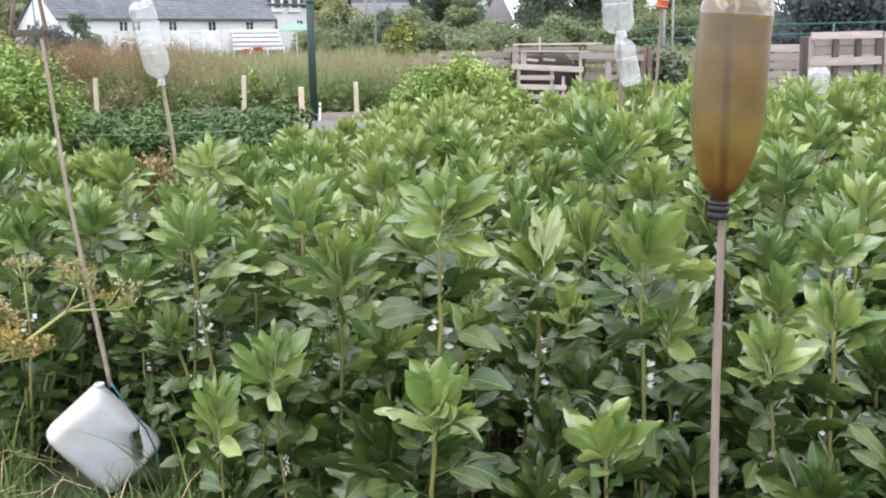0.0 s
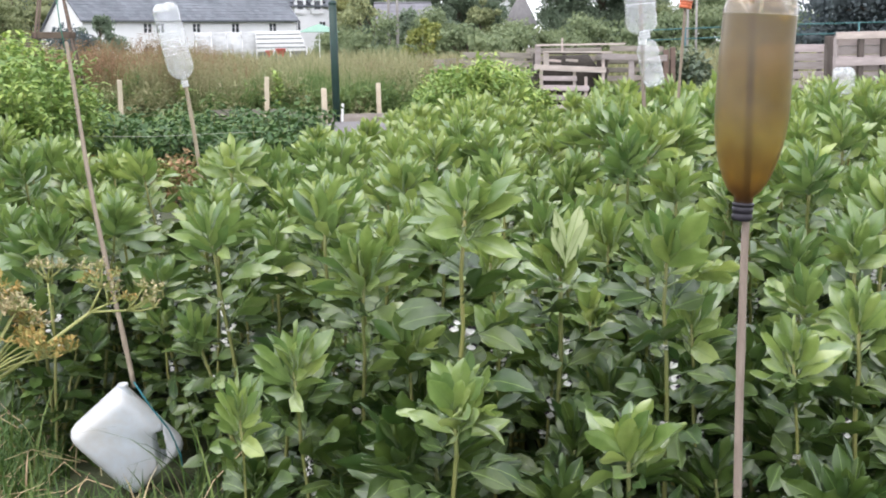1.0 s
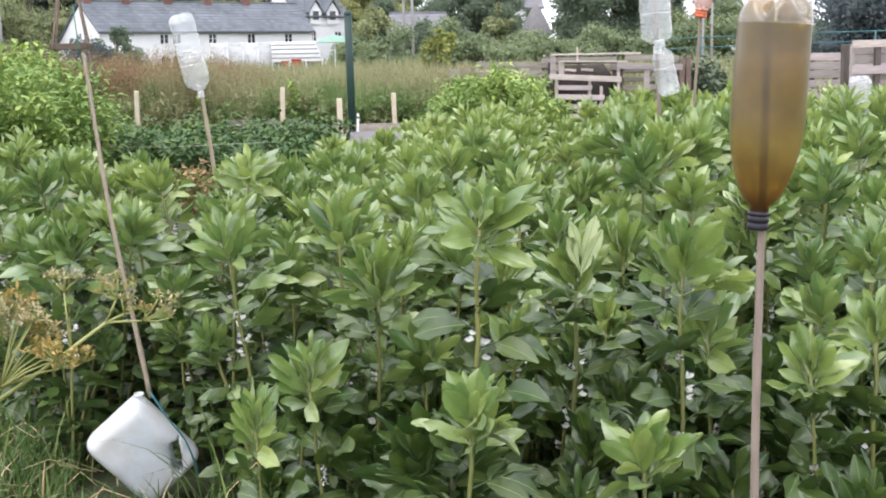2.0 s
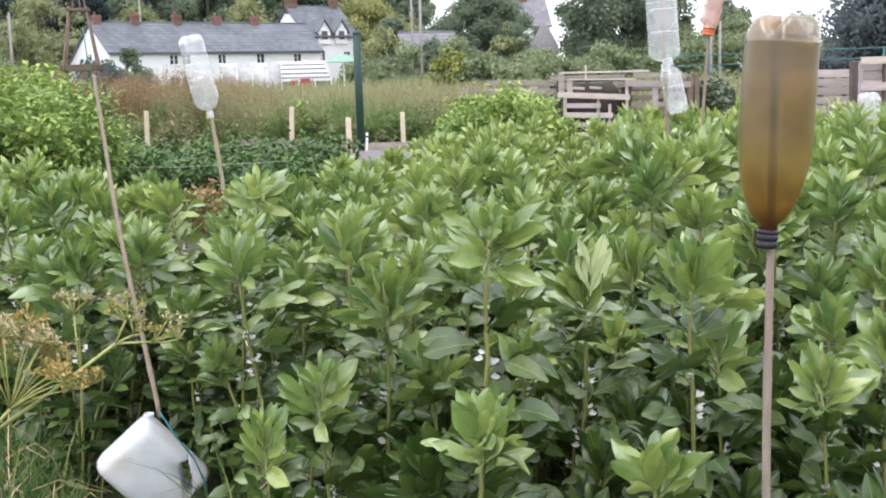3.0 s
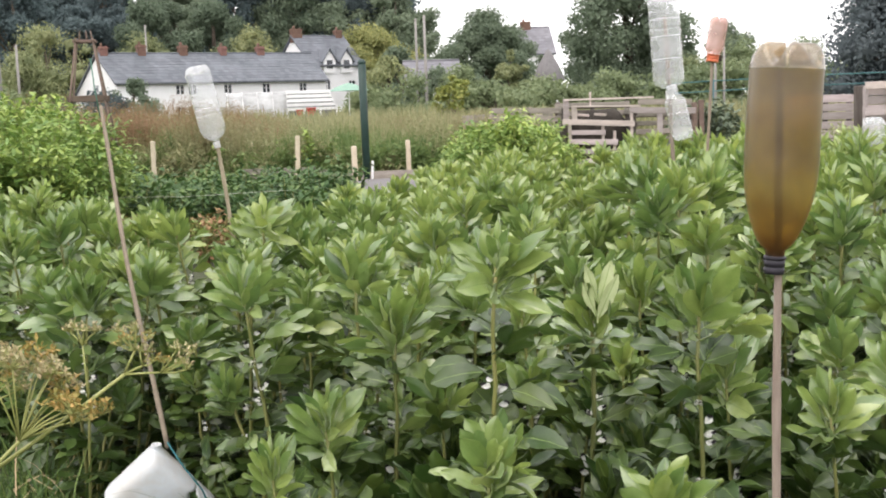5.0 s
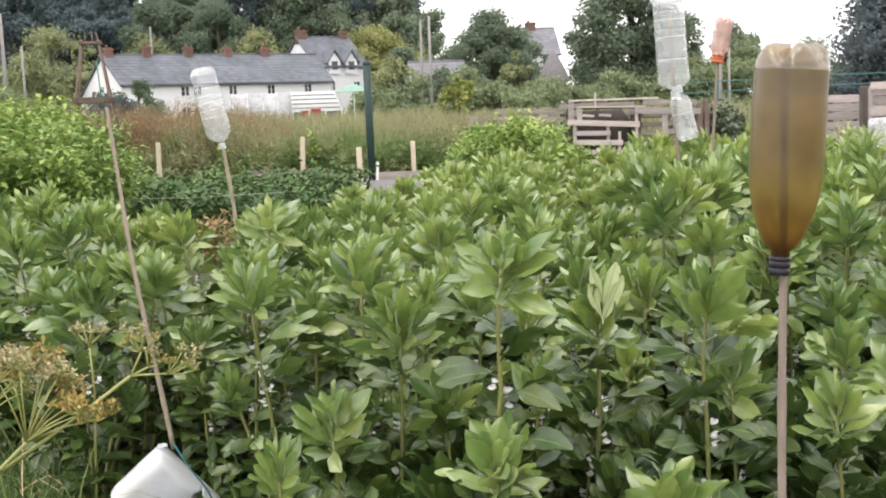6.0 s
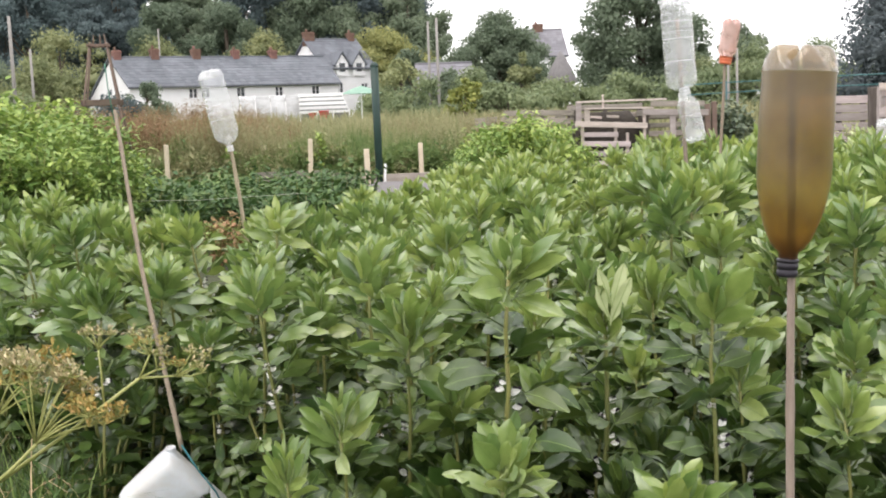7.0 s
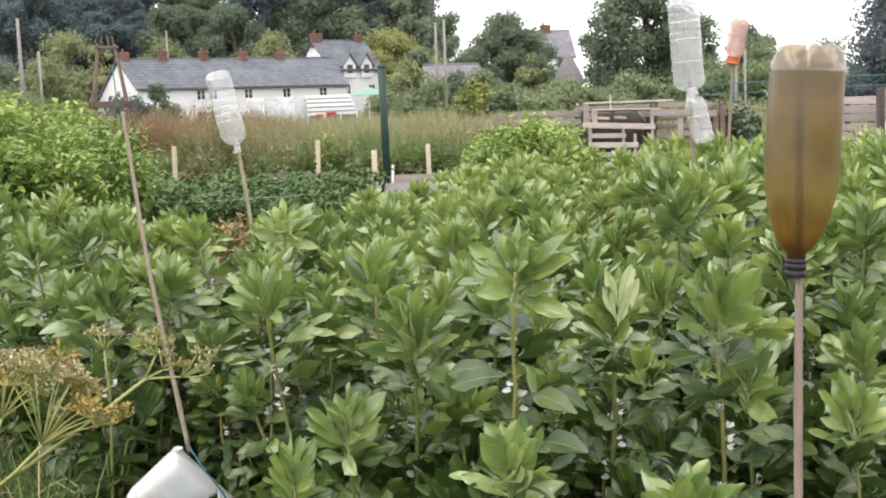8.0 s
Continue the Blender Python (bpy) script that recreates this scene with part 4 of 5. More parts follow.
WITHER = mat("withered_foliage", (0.24, 0.14, 0.07), (0.36, 0.26, 0.12), 0.7, 6, 40, 0.1, vary=0.15, island=0.3, translucent=0.15)
dead = [crop("withered_plant", "withered reddish-brown low plant on bare soil", "withered plant", 440 + k, 0.44, 0.4, 300, 0.05, WITHER if k else FRESH_LEAF, None, "withered crop") for k in range(3)]
scatter(dead, [(-2.65 + 0.17 * (i % 5) + rnd.uniform(-0.06, 0.06), 9.3 + 0.35 * (i // 5), rnd.uniform(0.85, 1.1)) for i in range(10)])


# ---------------------------------------------------------------- white jug and its leaning cane
def jug():
    """A flat-sided polythene jug tipped on one corner, with a slot behind its handle."""
    ob = thing("jug", "dirty white polythene jug with a moulded handle lying in the grass", "jug", pose(-0.797, 3.05, 0.16, 6, -41, 6))
    hw, hh, nx, nz = 0.099, 0.126, 42, 50

    def skin(i, j, side):
        x, z = -hw + 2 * hw * i / nx, -hh + 2 * hh * j / nz
        a, b = abs(x / hw), abs(z / hh)
        deep = 0.07 * math.sqrt(max(0, 1 - a ** 10)) * math.sqrt(max(0, 1 - b ** 10)) + 0.004 * noise.noise((x * 16, z * 16, side))
        pinch = 1 - 0.35 * math.exp(-(((x - 0.06) / 0.03) ** 2 + ((z + 0.068) / 0.045) ** 2))
        return (x * (1 - 0.06 * b ** 12), side * max(0.0, deep) * pinch, z * (1 - 0.06 * a ** 12))

    def hole(i, j):
        x, z = -hw + 2 * hw * (i + 0.5) / nx - 0.056, -hh + 2 * hh * (j + 0.5) / nz + 0.07
        return ((0.6 * x + 0.8 * z) / 0.05) ** 4 + ((0.8 * x - 0.6 * z) / 0.016) ** 4 < 1
    sh = Shape()
    n = (nx + 1) * (nz + 1)
    v = [skin(i, j, s) for s in (-1, 1) for j in range(nz + 1) for i in range(nx + 1)]
    f = []
    for j in range(nz):
        for i in range(nx):
            q = j * (nx + 1) + i
            ring = (q, q + 1, q + nx + 2, q + nx + 1)
            if not hole(i, j):
                f += [ring, tuple(k + n for k in ring)[::-1]]
            else:
                for (di, dj), (a, b) in zip(((0, -1), (1, 0), (0, 1), (-1, 0)), ((0, 1), (1, 2), (2, 3), (3, 0))):
                    if not hole(i + di, j + dj):
                        f.append((ring[a], ring[b], ring[b] + n, ring[a] + n))
    part("body", sh.put(v, f), JUG, ob)
    neck = Shape().lathe([(0.024, -0.016), (0.016, 0.0), (0.013, 0.012), (0.014, 0.013), (0.014, 0.018), (0.01, 0.018), (0.01, 0.0)], 16, Matrix.Translation((0.092, 0, 0.108)) @ rot(radians(40), "Y"))
    part("neck", neck, JUG, ob)
    return ob


jug()
cane((-0.772, 3.06, 0.3), (-1.028, 3.53, 1.235), 0.0072, 0.0055, "long grey-brown cane leaning up from the jug", -0.01, BROWN_CANE)
STRING = mat("green_string", (0.03, 0.12, 0.08), (0.06, 0.2, 0.13), 0.6, 30, 200, 0.1, vary=0)
tagged(part("string", Shape().tube([(-1.028, 3.522, 1.2), (-1.045, 3.54, 1.29), (-1.057, 3.56, 1.38)], 0.002, 6), STRING), "green string tied to the leaning cane top", "string")
tagged(part("string", Shape().tube([(-0.765, 3.03, 0.325), (-0.718, 3.0, 0.265), (-0.672, 3.0, 0.2), (-0.645, 3.0, 0.13), (-0.638, 3.02, 0.0)], 0.0025, 6), mat("blue_string", (0.01, 0.1, 0.12), (0.03, 0.17, 0.2), 0.6, 30, 200, 0.1, vary=0)), "blue-green string hanging beside the jug", "string")

# ---------------------------------------------------------------- umbels gone to seed by the verge
UMBEL_STEM = mat("umbel_stem", (0.25, 0.28, 0.08), (0.42, 0.42, 0.16), 0.5, 30, 120, 0.15, vary=0)
SEED = mat("pale_seed", (0.36, 0.3, 0.15), (0.6, 0.53, 0.33), 0.7, 80, 300, 0.1, vary=0, island=0.25, translucent=0.15)
SEED_GOLD = mat("golden_seed", (0.3, 0.22, 0.055), (0.48, 0.37, 0.13), 0.7, 80, 300, 0.1, vary=0, island=0.25, translucent=0.15)


def seed_tuft(sh, c, size, r, n):
    """A small umbellet: a burst of short stalks that end in split seeds."""
    for _ in range(n):
        d = Vector((r.gauss(0, 1), r.gauss(0, 1), abs(r.gauss(0.5, 0.7)))).normalized()
        e = c + d * size * r.uniform(0.55, 1.0)
        sh.tube([c, c.lerp(e, 0.6), e], 0.0006, 3, 0, False)
        for k in range(2):
            v, f = leaflet(size * 0.44 * r.uniform(0.7, 1.2), size * 0.2, 0.5, 0.2, 1, 2)
            sh.put(v, f, Matrix.Translation(e) @ rot(r.uniform(0, 6.28), "Z") @ rot(r.uniform(-0.4, 1.2), "X"), 1)


def umbel_plant():
    """A tall stem with one wide umbel at its side and a forked branch beyond it."""
    r = random.Random(77)
    ob = thing("umbel_plant", "umbel plant gone to seed with yellow-brown heads", "seed head")
    root, knee = Vector((-0.98, 1.25, -0.03)), Vector((-0.525, 1.2, 0.806))
    hub, fork = Vector((-0.457, 1.19, 0.863)), Vector((-0.344, 1.2, 0.929))
    part("stem", Shape().tube([root, root.lerp(knee, 0.55) + Vector((-0.05, 0, 0.1)), knee], [0.0036, 0.0032, 0.0026], 8), UMBEL_STEM, ob)
    part("branch", Shape().tube([knee, knee.lerp(hub, 0.5) + Vector((0, 0, -0.003)), hub], [0.0024, 0.0021, 0.0018], 8), UMBEL_STEM, ob)
    part("branch", Shape().tube([knee, Vector((-0.416, 1.2, 0.878)), fork], [0.0024, 0.002, 0.0017], 8), UMBEL_STEM, ob)

    def umbellet(start, end, size, n, material, bow=0.003):
        ray = part("ray", Shape().tube([start, start.lerp(end, 0.5) + Vector((0, 0, bow)), end], [0.0012, 0.001, 0.0008], 5), UMBEL_STEM, ob)
        sh = Shape()
        seed_tuft(sh, end, size, r, n)
        part("umbellet", sh, [UMBEL_STEM, material], ray)

    # wide umbel: rays fan out of the hub, upright on one side and nearly level on the other
    for i in range(14):
        a = radians(104 - 7.3 * i + r.uniform(-3, 3))
        ln = r.uniform(0.06, 0.084)
        e = hub + Vector((math.cos(a) * ln, r.uniform(-0.03, 0.035), math.sin(a) * ln + 0.004))
        umbellet(hub, e, r.uniform(0.016, 0.022), 26, SEED_GOLD if i > 8 or r.random() < 0.25 else SEED)
    # a second umbel of the same plant further along the verge
    side = Vector((-0.51, 1.22, 0.886))
    part("branch", Shape().tube([knee, knee.lerp(side, 0.5) + Vector((-0.008, 0, 0)), side], [0.0022, 0.002, 0.0016], 8), UMBEL_STEM, ob)
    for i in range(10):
        a = radians(125 - 11 * i + r.uniform(-4, 4))
        umbellet(side, side + Vector((math.cos(a) * 0.05, r.uniform(-0.02, 0.03), math.sin(a) * 0.05 + 0.006)), 0.016, 20, SEED)
    # three heads beyond the fork
    for tip, ends in ((Vector((-0.331, 1.2, 0.955)), ((-0.02, 0.018), (-0.006, 0.012), (0.004, 0.022), (0.012, 0.01), (-0.016, 0.004))),
                      (Vector((-0.324, 1.2, 0.938)), ((0.004, 0.012), (0.012, 0.004), (-0.002, 0.018))),
                      (Vector((-0.305, 1.2, 0.93)), ((0.006, 0.012), (0.016, 0.022), (0.024, 0.01), (0.033, 0.02), (0.03, 0.004)))):
        part("branch", Shape().tube([fork, fork.lerp(tip, 0.5), tip], [0.0015, 0.0013, 0.0011], 6), UMBEL_STEM, ob)
        for dx, dz in ends:
            umbellet(tip, tip + Vector((dx, r.uniform(-0.012, 0.012), dz)), 0.0105, 13, SEED if r.random() < 0.6 else SEED_GOLD, -0.002)
    # upright side shoot with one pale head
    foot, top = Vector((-0.384, 1.2, 0.904)), Vector((-0.386, 1.2, 0.962))
    part("branch", Shape().tube([foot, foot.lerp(top, 0.5), top], [0.0012, 0.001, 0.0009], 5), UMBEL_STEM, ob)
    for dx, dz in ((-0.014, 0.014), (-0.006, 0.018), (0.004, 0.016), (0.013, 0.013)):
        umbellet(top, top + Vector((dx, r.uniform(-0.01, 0.01), dz)), 0.0095, 14, SEED, 0.001)
    return ob


umbel_plant()


# ---------------------------------------------------------------- grass of the verge
def blades(r, places, height, width, slot_of):
    sh = Shape()
    for x, yy in places:
        a, h, w = r.uniform(0, 6.283), height * r.uniform(0.45, 1.25), width * r.uniform(0.7, 1.3)
        lean = r.uniform(0.15, 0.95)
        dx, dy = math.cos(a), math.sin(a)
        v = []
        for j in range(5):
            t = j / 4
            q = h * lean * t ** 1.8
            z = h * (t - 0.42 * lean * t ** 3)
            ww = w * (1 - t ** 2 * 0.95)
            v += [(x + dx * q - dy * ww, yy + dy * q + dx * ww, z - 0.02), (x + dx * q + dy * ww, yy + dy * q - dx * ww, z - 0.02)]
        sh.put(v, [(2 * j, 2 * j + 1, 2 * j + 3, 2 * j + 2) for j in range(4)], None, slot_of(r))
    return sh


def on_verge(x, yy):
    front = 1.75 if x > -0.05 else 1.75 - 1.45 * (x + 0.05)
    return yy < front + 0.12


r = random.Random(31)
places = []
while len(places) < 34000:
    x, yy = r.uniform(-4.8, 4.2), r.uniform(-2.8, 5.0)
    if r.random() < min(x + 4.8, 4.2 - x, yy + 2.8) / 2.0 and on_verge(x, yy) and not (-1.02 < x < -0.58 and 2.86 < yy < 3.2):
        places.append((x, yy))
tagged(part("grass", blades(r, places, 0.2, 0.0032, lambda q: 1 if q.random() < 0.05 else 0), [GRASS, STRAW]), "long green grass with dry straw on the verge", "grass", kind="stuff")
tall = [(x, yy) for x, yy in [(r.uniform(-1.3, -0.45), r.uniform(2.3, 3.6)) for _ in range(420)] if on_verge(x, yy - 0.25) and not (-1.02 < x < -0.58 and yy < 3.25)]
tall += [(r.uniform(-0.63, -0.4), r.uniform(2.8, 3.15)) for _ in range(50)]
tagged(part("tall_grass", blades(r, tall, 0.42, 0.0026, lambda q: 1 if q.random() < 0.12 else 0), [GRASS, STRAW]), "tall arching grass blades round the jug", "grass", kind="stuff")
lawn = [(x, yy) for x, yy in [(r.uniform(-1.9, -0.45), r.uniform(2.1, 3.6)) for _ in range(5200)] if on_verge(x, yy - 0.2) and not (-1.0 < x < -0.58 and 2.84 < yy < 3.25)]
tagged(part("verge_grass", blades(r, lawn, 0.17, 0.0036, lambda q: 1 if q.random() < 0.06 else 0), [GRASS, STRAW]), "thick soft grass round the jug on the verge", "grass", kind="stuff")
litter = Shape()
for _ in range(60):
    x, yy = r.gauss(-1.14, 0.14), r.gauss(2.95, 0.2)
    a, z = r.uniform(0, 6.28), r.uniform(0.02, 0.12)
    ln = r.uniform(0.08, 0.22)
    p = Vector((x, yy, z))
    e = p + Vector((math.cos(a) * ln, math.sin(a) * ln, r.uniform(-0.02, 0.05)))
    litter.tube([p, p.lerp(e, 0.5) + Vector((0, 0, r.uniform(0.01, 0.06))), e], 0.0016, 4, 0, False)
tagged(part("dry_grass", litter, STRAW), "curled dry straw lying round the jug", "dry grass", kind="stuff")

# ---------------------------------------------------------------- beds, stakes, post
def stake(x, yy, top, w, label):
    ob = Shape().box(-w / 2, -w / 2, -0.1, w / 2, w / 2, top, bev=0.008)
    tagged(part("stake", ob, PALE, None, "", False, pose(x, yy, 0, rnd.uniform(-2, 2), rnd.uniform(-2, 2), rnd.uniform(-20, 20))), label, "stake", "pale wooden stakes")


for x, yy, top, w in ((-4.6, 18.5, 0.8, 0.065), (-2.49, 20, 0.78, 0.08), (-1.42, 19, 0.6, 0.09), (-0.56, 20, 0.64, 0.07), (-3.6, 22, 0.64, 0.08)):
    stake(x, yy, top, w, "pale sawn wooden stake at the bed edge")
for a, b, z in (((-3.5, 20.3), (-2.2, 20.2), 0.22), ((-1.95, 19.4), (-0.3, 19.6), 0.15), ((-2.3, 20.15), (-1.9, 19.45), 0.2)):
    a3, b3 = Vector((*a, 0)), Vector((*b, 0))
    m = Matrix.Translation(a3) @ (b3 - a3).to_track_quat("X", "Z").to_matrix().to_4x4()
    tagged(part("edging_board", Shape().box(0, -0.02, -0.05, (b3 - a3).length, 0.02, z, bev=0.004), WOOD, None, "", False, m), "weathered timber board edging a raised bed", "board")
GRAVEL = mat("grey_path_grit", (0.12, 0.113, 0.115), (0.21, 0.2, 0.2), 0.95, 4, 60, 0.6, vary=0, dist=0.01)
path = Shape().put([(-2.4, 17.2, 0.035), (0.4, 17.2, 0.035), (0.6, 19.3, 0.035), (-2.2, 19.3, 0.035), (-2.6, 17.0, -0.05), (0.6, 17.0, -0.05), (0.8, 19.5, -0.05), (-2.4, 19.5, -0.05)], [(0, 1, 2, 3), (4, 5, 1, 0), (5, 6, 2, 1), (6, 7, 3, 2), (7, 4, 0, 3)])
tagged(part("path", path, GRAVEL), "grey grit path between the beds", "path", kind="structure")

post = thing("post", "dark green painted metal post standing upright", "post", pose(-1.26, 19.5, 0, 0, -0.4, 0))
part("shaft", Shape().tube([(0, 0, -0.1), (0, 0, 1.0), (0, 0, 1.96)], 0.066, 12), GREEN_PAINT, post)
part("cap", Shape().lathe([(0.0, 2.03), (0.035, 2.02), (0.066, 1.99), (0.072, 1.96), (0.067, 1.95)], 14), GREEN_PAINT, post)
tagged(part("marker", Shape().box(-0.02, -0.01, -0.05, 0.02, 0.01, 0.33, bev=0.004), WHITE_WALL, None, "", False, pose(-1.17, 19.45, 0, 0, 3, 10)), "small white plant marker beside the green post", "marker")


# ---------------------------------------------------------------- rough ground: tall weeds, dock, grasses
WEED = mat("tall_weed", (0.25, 0.255, 0.125), (0.37, 0.365, 0.19), 0.7, 1.2, 20, 0, vary=0, island=0.14, translucent=0.4)
DRY_WEED = mat("seeding_grass", (0.24, 0.215, 0.11), (0.35, 0.31, 0.175), 0.7, 1.2, 20, 0, vary=0, island=0.14, translucent=0.4)
DOCK = mat("rust_dock_seed", (0.22, 0.145, 0.08), (0.34, 0.24, 0.13), 0.75, 1.5, 25, 0, vary=0, island=0.2, translucent=0.35)
r = random.Random(51)


def weed_top(x, yy):
    """Height of the rough growth: taller towards the west."""
    return 1.12 + 0.05 * max(-2.0, min(5.5, -x - 1.5)) + 0.2 * noise.noise((x * 0.7, yy * 0.5, 2.0)) - 0.22 * math.exp(-((x + 3.0 + 0.1 * (yy - 22)) / 1.0) ** 2)


LUSH = mat("lush_weed", (0.1, 0.16, 0.05), (0.2, 0.28, 0.095), 0.65, 1.2, 20, 0, vary=0, island=0.14, translucent=0.35)
fine, seedy, rust, lush = Shape(), Shape(), Shape(), Shape()


def flake(sh, p, ln, wd, r):
    """A small drooping leaf or a chaffy spikelet."""
    a, e = r.uniform(0, 6.283), r.uniform(-0.9, 1.0)
    d = Vector((math.cos(a) * math.cos(e), math.sin(a) * math.cos(e), math.sin(e)))
    q = d.cross(Vector((r.gauss(0, 1), r.gauss(0, 1), 1))).normalized() * wd / 2
    sh.put([p, p + d * ln * 0.45 + q, p + d * ln + Vector((0, 0, -0.2 * ln)), p + d * ln * 0.45 - q], [(0, 1, 2, 3)])


def weed_clump(sh, x, yy, h, r, kind):
    """A tuft of stems that fan out and nod, leafy below and chaffy above."""
    for _ in range(24):
        b = Vector((x + r.gauss(0, 0.09), yy + r.gauss(0, 0.12), 0))
        a, lean, hh = r.uniform(0, 6.283), abs(r.gauss(0, 0.26)), h * r.uniform(0.55, 1.08)
        d = Vector((math.cos(a), math.sin(a), 0)) * lean * hh
        p1, p2, p3 = b + d * 0.25 + Vector((0, 0, hh * 0.45)), b + d * 0.6 + Vector((0, 0, hh * 0.8)), b + d + Vector((0, 0, hh * (1 - 0.25 * lean)))
        w = Vector((r.uniform(-1, 1), r.uniform(-0.4, 0.4), 0)).normalized() * r.uniform(0.002, 0.0045)
        sh.put([b - w, b + w, p1 + w, p1 - w, p2 + w, p2 - w, p3], [(0, 1, 2, 3), (3, 2, 4, 5), (5, 4, 6)])
        for _ in range(7 if kind == "leafy" else 4):
            t = r.uniform(0.1, 0.85)
            flake(sh, b.lerp(p2, t) + Vector((r.gauss(0, 0.03), r.gauss(0, 0.03), 0)), r.uniform(0.08, 0.2), r.uniform(0.022, 0.05) if kind == "leafy" else 0.016, r)
        if kind != "leafy":
            for _ in range(9):
                q = p2.lerp(p3, r.uniform(-0.7, 1.05)) + Vector((r.gauss(0, 0.022), r.gauss(0, 0.022), 0))
                flake(sh, q, r.uniform(0.03, 0.07), r.uniform(0.01, 0.024), r)


for _ in range(1150):
    x, yy = r.uniform(-9.5, 1.9), 20.75 + 11 * r.random() ** 1.7
    k = noise.noise((x * 0.55 + 5, yy * 0.3, 0.4)) + r.gauss(0, 0.16)
    h = weed_top(x, yy) * r.uniform(0.72, 1.1) * (1 + 0.18 * noise.noise((x * 1.6, yy, 8.0)))
    if r.random() < 0.85 * math.exp(-((x + 6.1) / 1.35) ** 2):
        weed_clump(rust, x, yy, h + 0.12, r, "chaffy")
    elif k < -0.16:
        weed_clump(lush, x, yy, h * 0.86, r, "leafy")
    elif k < 0.2:
        weed_clump(fine, x, yy, h, r, "chaffy" if r.random() < 0.6 else "leafy")
    else:
        weed_clump(seedy, x, yy, h, r, "chaffy")
for _ in range(150):
    x = r.uniform(-9.0, 1.6)
    weed_clump(lush if r.random() < 0.6 else fine, x, r.uniform(20.5, 21.0), r.uniform(0.35, 0.75), r, "leafy")
for _ in range(110):
    x = r.uniform(-9.0, -4.2)
    weed_clump(lush if r.random() < 0.45 else fine, x, r.uniform(20.4, 20.9), r.uniform(0.55, 0.95), r, "leafy")
tagged(part("nettles", lush, LUSH), "lush green nettles and broad-leaved weeds", "nettles", kind="stuff")
tagged(part("tall_weeds", fine, WEED), "tall tangled green weeds on an unworked plot", "weeds", kind="stuff")
tagged(part("seeding_grass", seedy, DRY_WEED), "tall straw-brown seeding grass among weeds", "grass", kind="stuff")
tagged(part("dock_stand", rust, DOCK), "rust-brown dock seed spikes above the weeds", "dock", kind="stuff")
for i, (x, yy, h) in enumerate(((-2.35, 20.6, 0.95), (-3.0, 21.0, 0.8), (-4.0, 20.6, 0.8), (-1.95, 20.8, 0.7))):
    crop("weed_plant", "yellow-green leafy weed at the bed edge", "weed", 460 + i, h, 0.16, 160, 0.09, FRESH_LEAF, pose(x, yy, 0))


# rougher growth behind: a strip of grass and nettles out to the hedge
far_weeds = Shape()
for _ in range(16000):
    x, yy = r.uniform(-22, 22), r.uniform(33, 62)
    h = r.uniform(0.5, 1.25) * (1.15 if x < 0 else 1.0)
    a = r.uniform(0, 6.283)
    d = Vector((math.cos(a), math.sin(a), 0))
    s = Vector((-d.y, d.x, 0)) * r.uniform(0.02, 0.05)
    b = Vector((x, yy, ground_z(x, yy) - 0.05))
    far_weeds.put([b - s, b + s, b + s * 0.8 + Vector((0, 0, h * 0.6)) + d * 0.08, b - s * 0.8 + Vector((0, 0, h * 0.6)) + d * 0.08, b + Vector((0, 0, h)) + d * 0.22 * h], [(0, 1, 2, 3), (3, 2, 4)])
tagged(part("rough_grass", far_weeds, WEED), "rough uncut grass out to the hedge", "grass", kind="stuff")


# ---------------------------------------------------------------- wooden obelisk
def obelisk():
    ob = thing("obelisk", "tall rusty-brown wooden plant obelisk with a shelf", "plant obelisk", pose(-4.72, 15.7, 0, 0, 0, 12))
    H, b, t = 2.26, 0.43, 0.105
    for sx in (-1, 1):
        for sy in (-1, 1):
            part("leg", Shape().tube([(sx * b, sy * b, -0.05), (sx * (b + t) / 2, sy * (b + t) / 2, H / 2), (sx * t, sy * t, H)], 0.0135, 6), RUSTY, ob)
    for z in (1.46, 2.22):
        q = b + (t - b) * z / H
        hgt = 0.08 if z < 2 else 0.035
        for k in range(4):
            part("rail", Shape().box(-q - 0.04, q - 0.012, z - hgt / 2, q + 0.04, q + 0.012, z + hgt / 2, bev=0.004), RUSTY, ob, "", False, rot(k * math.pi / 2, "Z"))
    for x in (-0.07, 0.03, 0.1):
        part("finial", Shape().tube([(x, 0, 2.2), (x * 0.9, 0, 2.29), (x * 0.8, 0, 2.37)], [0.014, 0.012, 0.006], 6), RUSTY, ob)


obelisk()


# ---------------------------------------------------------------- pallets and fences
def pallet(label, m, w, h, boards, seed=0):
    """A pallet on edge: boards in front and behind three upright bearers."""
    r = random.Random(seed)
    ob = thing("pallet", label, "pallet", m, "compost bay pallets")
    # bearers and back boards are coloured darker for the shade inside the pallet
    for x in (0.04, w / 2, w - 0.04):
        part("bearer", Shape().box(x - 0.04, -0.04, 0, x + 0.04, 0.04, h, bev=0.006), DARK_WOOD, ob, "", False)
    for i, z in enumerate(boards):
        bh = r.uniform(0.085, 0.105)
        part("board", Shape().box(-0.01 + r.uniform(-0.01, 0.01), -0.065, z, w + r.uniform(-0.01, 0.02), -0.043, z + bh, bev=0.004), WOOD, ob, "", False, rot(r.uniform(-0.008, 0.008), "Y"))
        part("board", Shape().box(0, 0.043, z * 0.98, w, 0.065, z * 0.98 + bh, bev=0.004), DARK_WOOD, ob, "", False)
    return ob


def lane(h, n, b0=0.03):
    return [b0 + (h - 0.11 - b0) * i / (n - 1) for i in range(n)]


# bay one: a rough bay nailed up from pallet timber, open above its front boards
PALE_BOARD = mat("bleached_pallet_board", (0.37, 0.315, 0.275), (0.62, 0.545, 0.49), 0.85, 4, 50, 0.4, stretch=(1, 5, 5), vary=0.14)
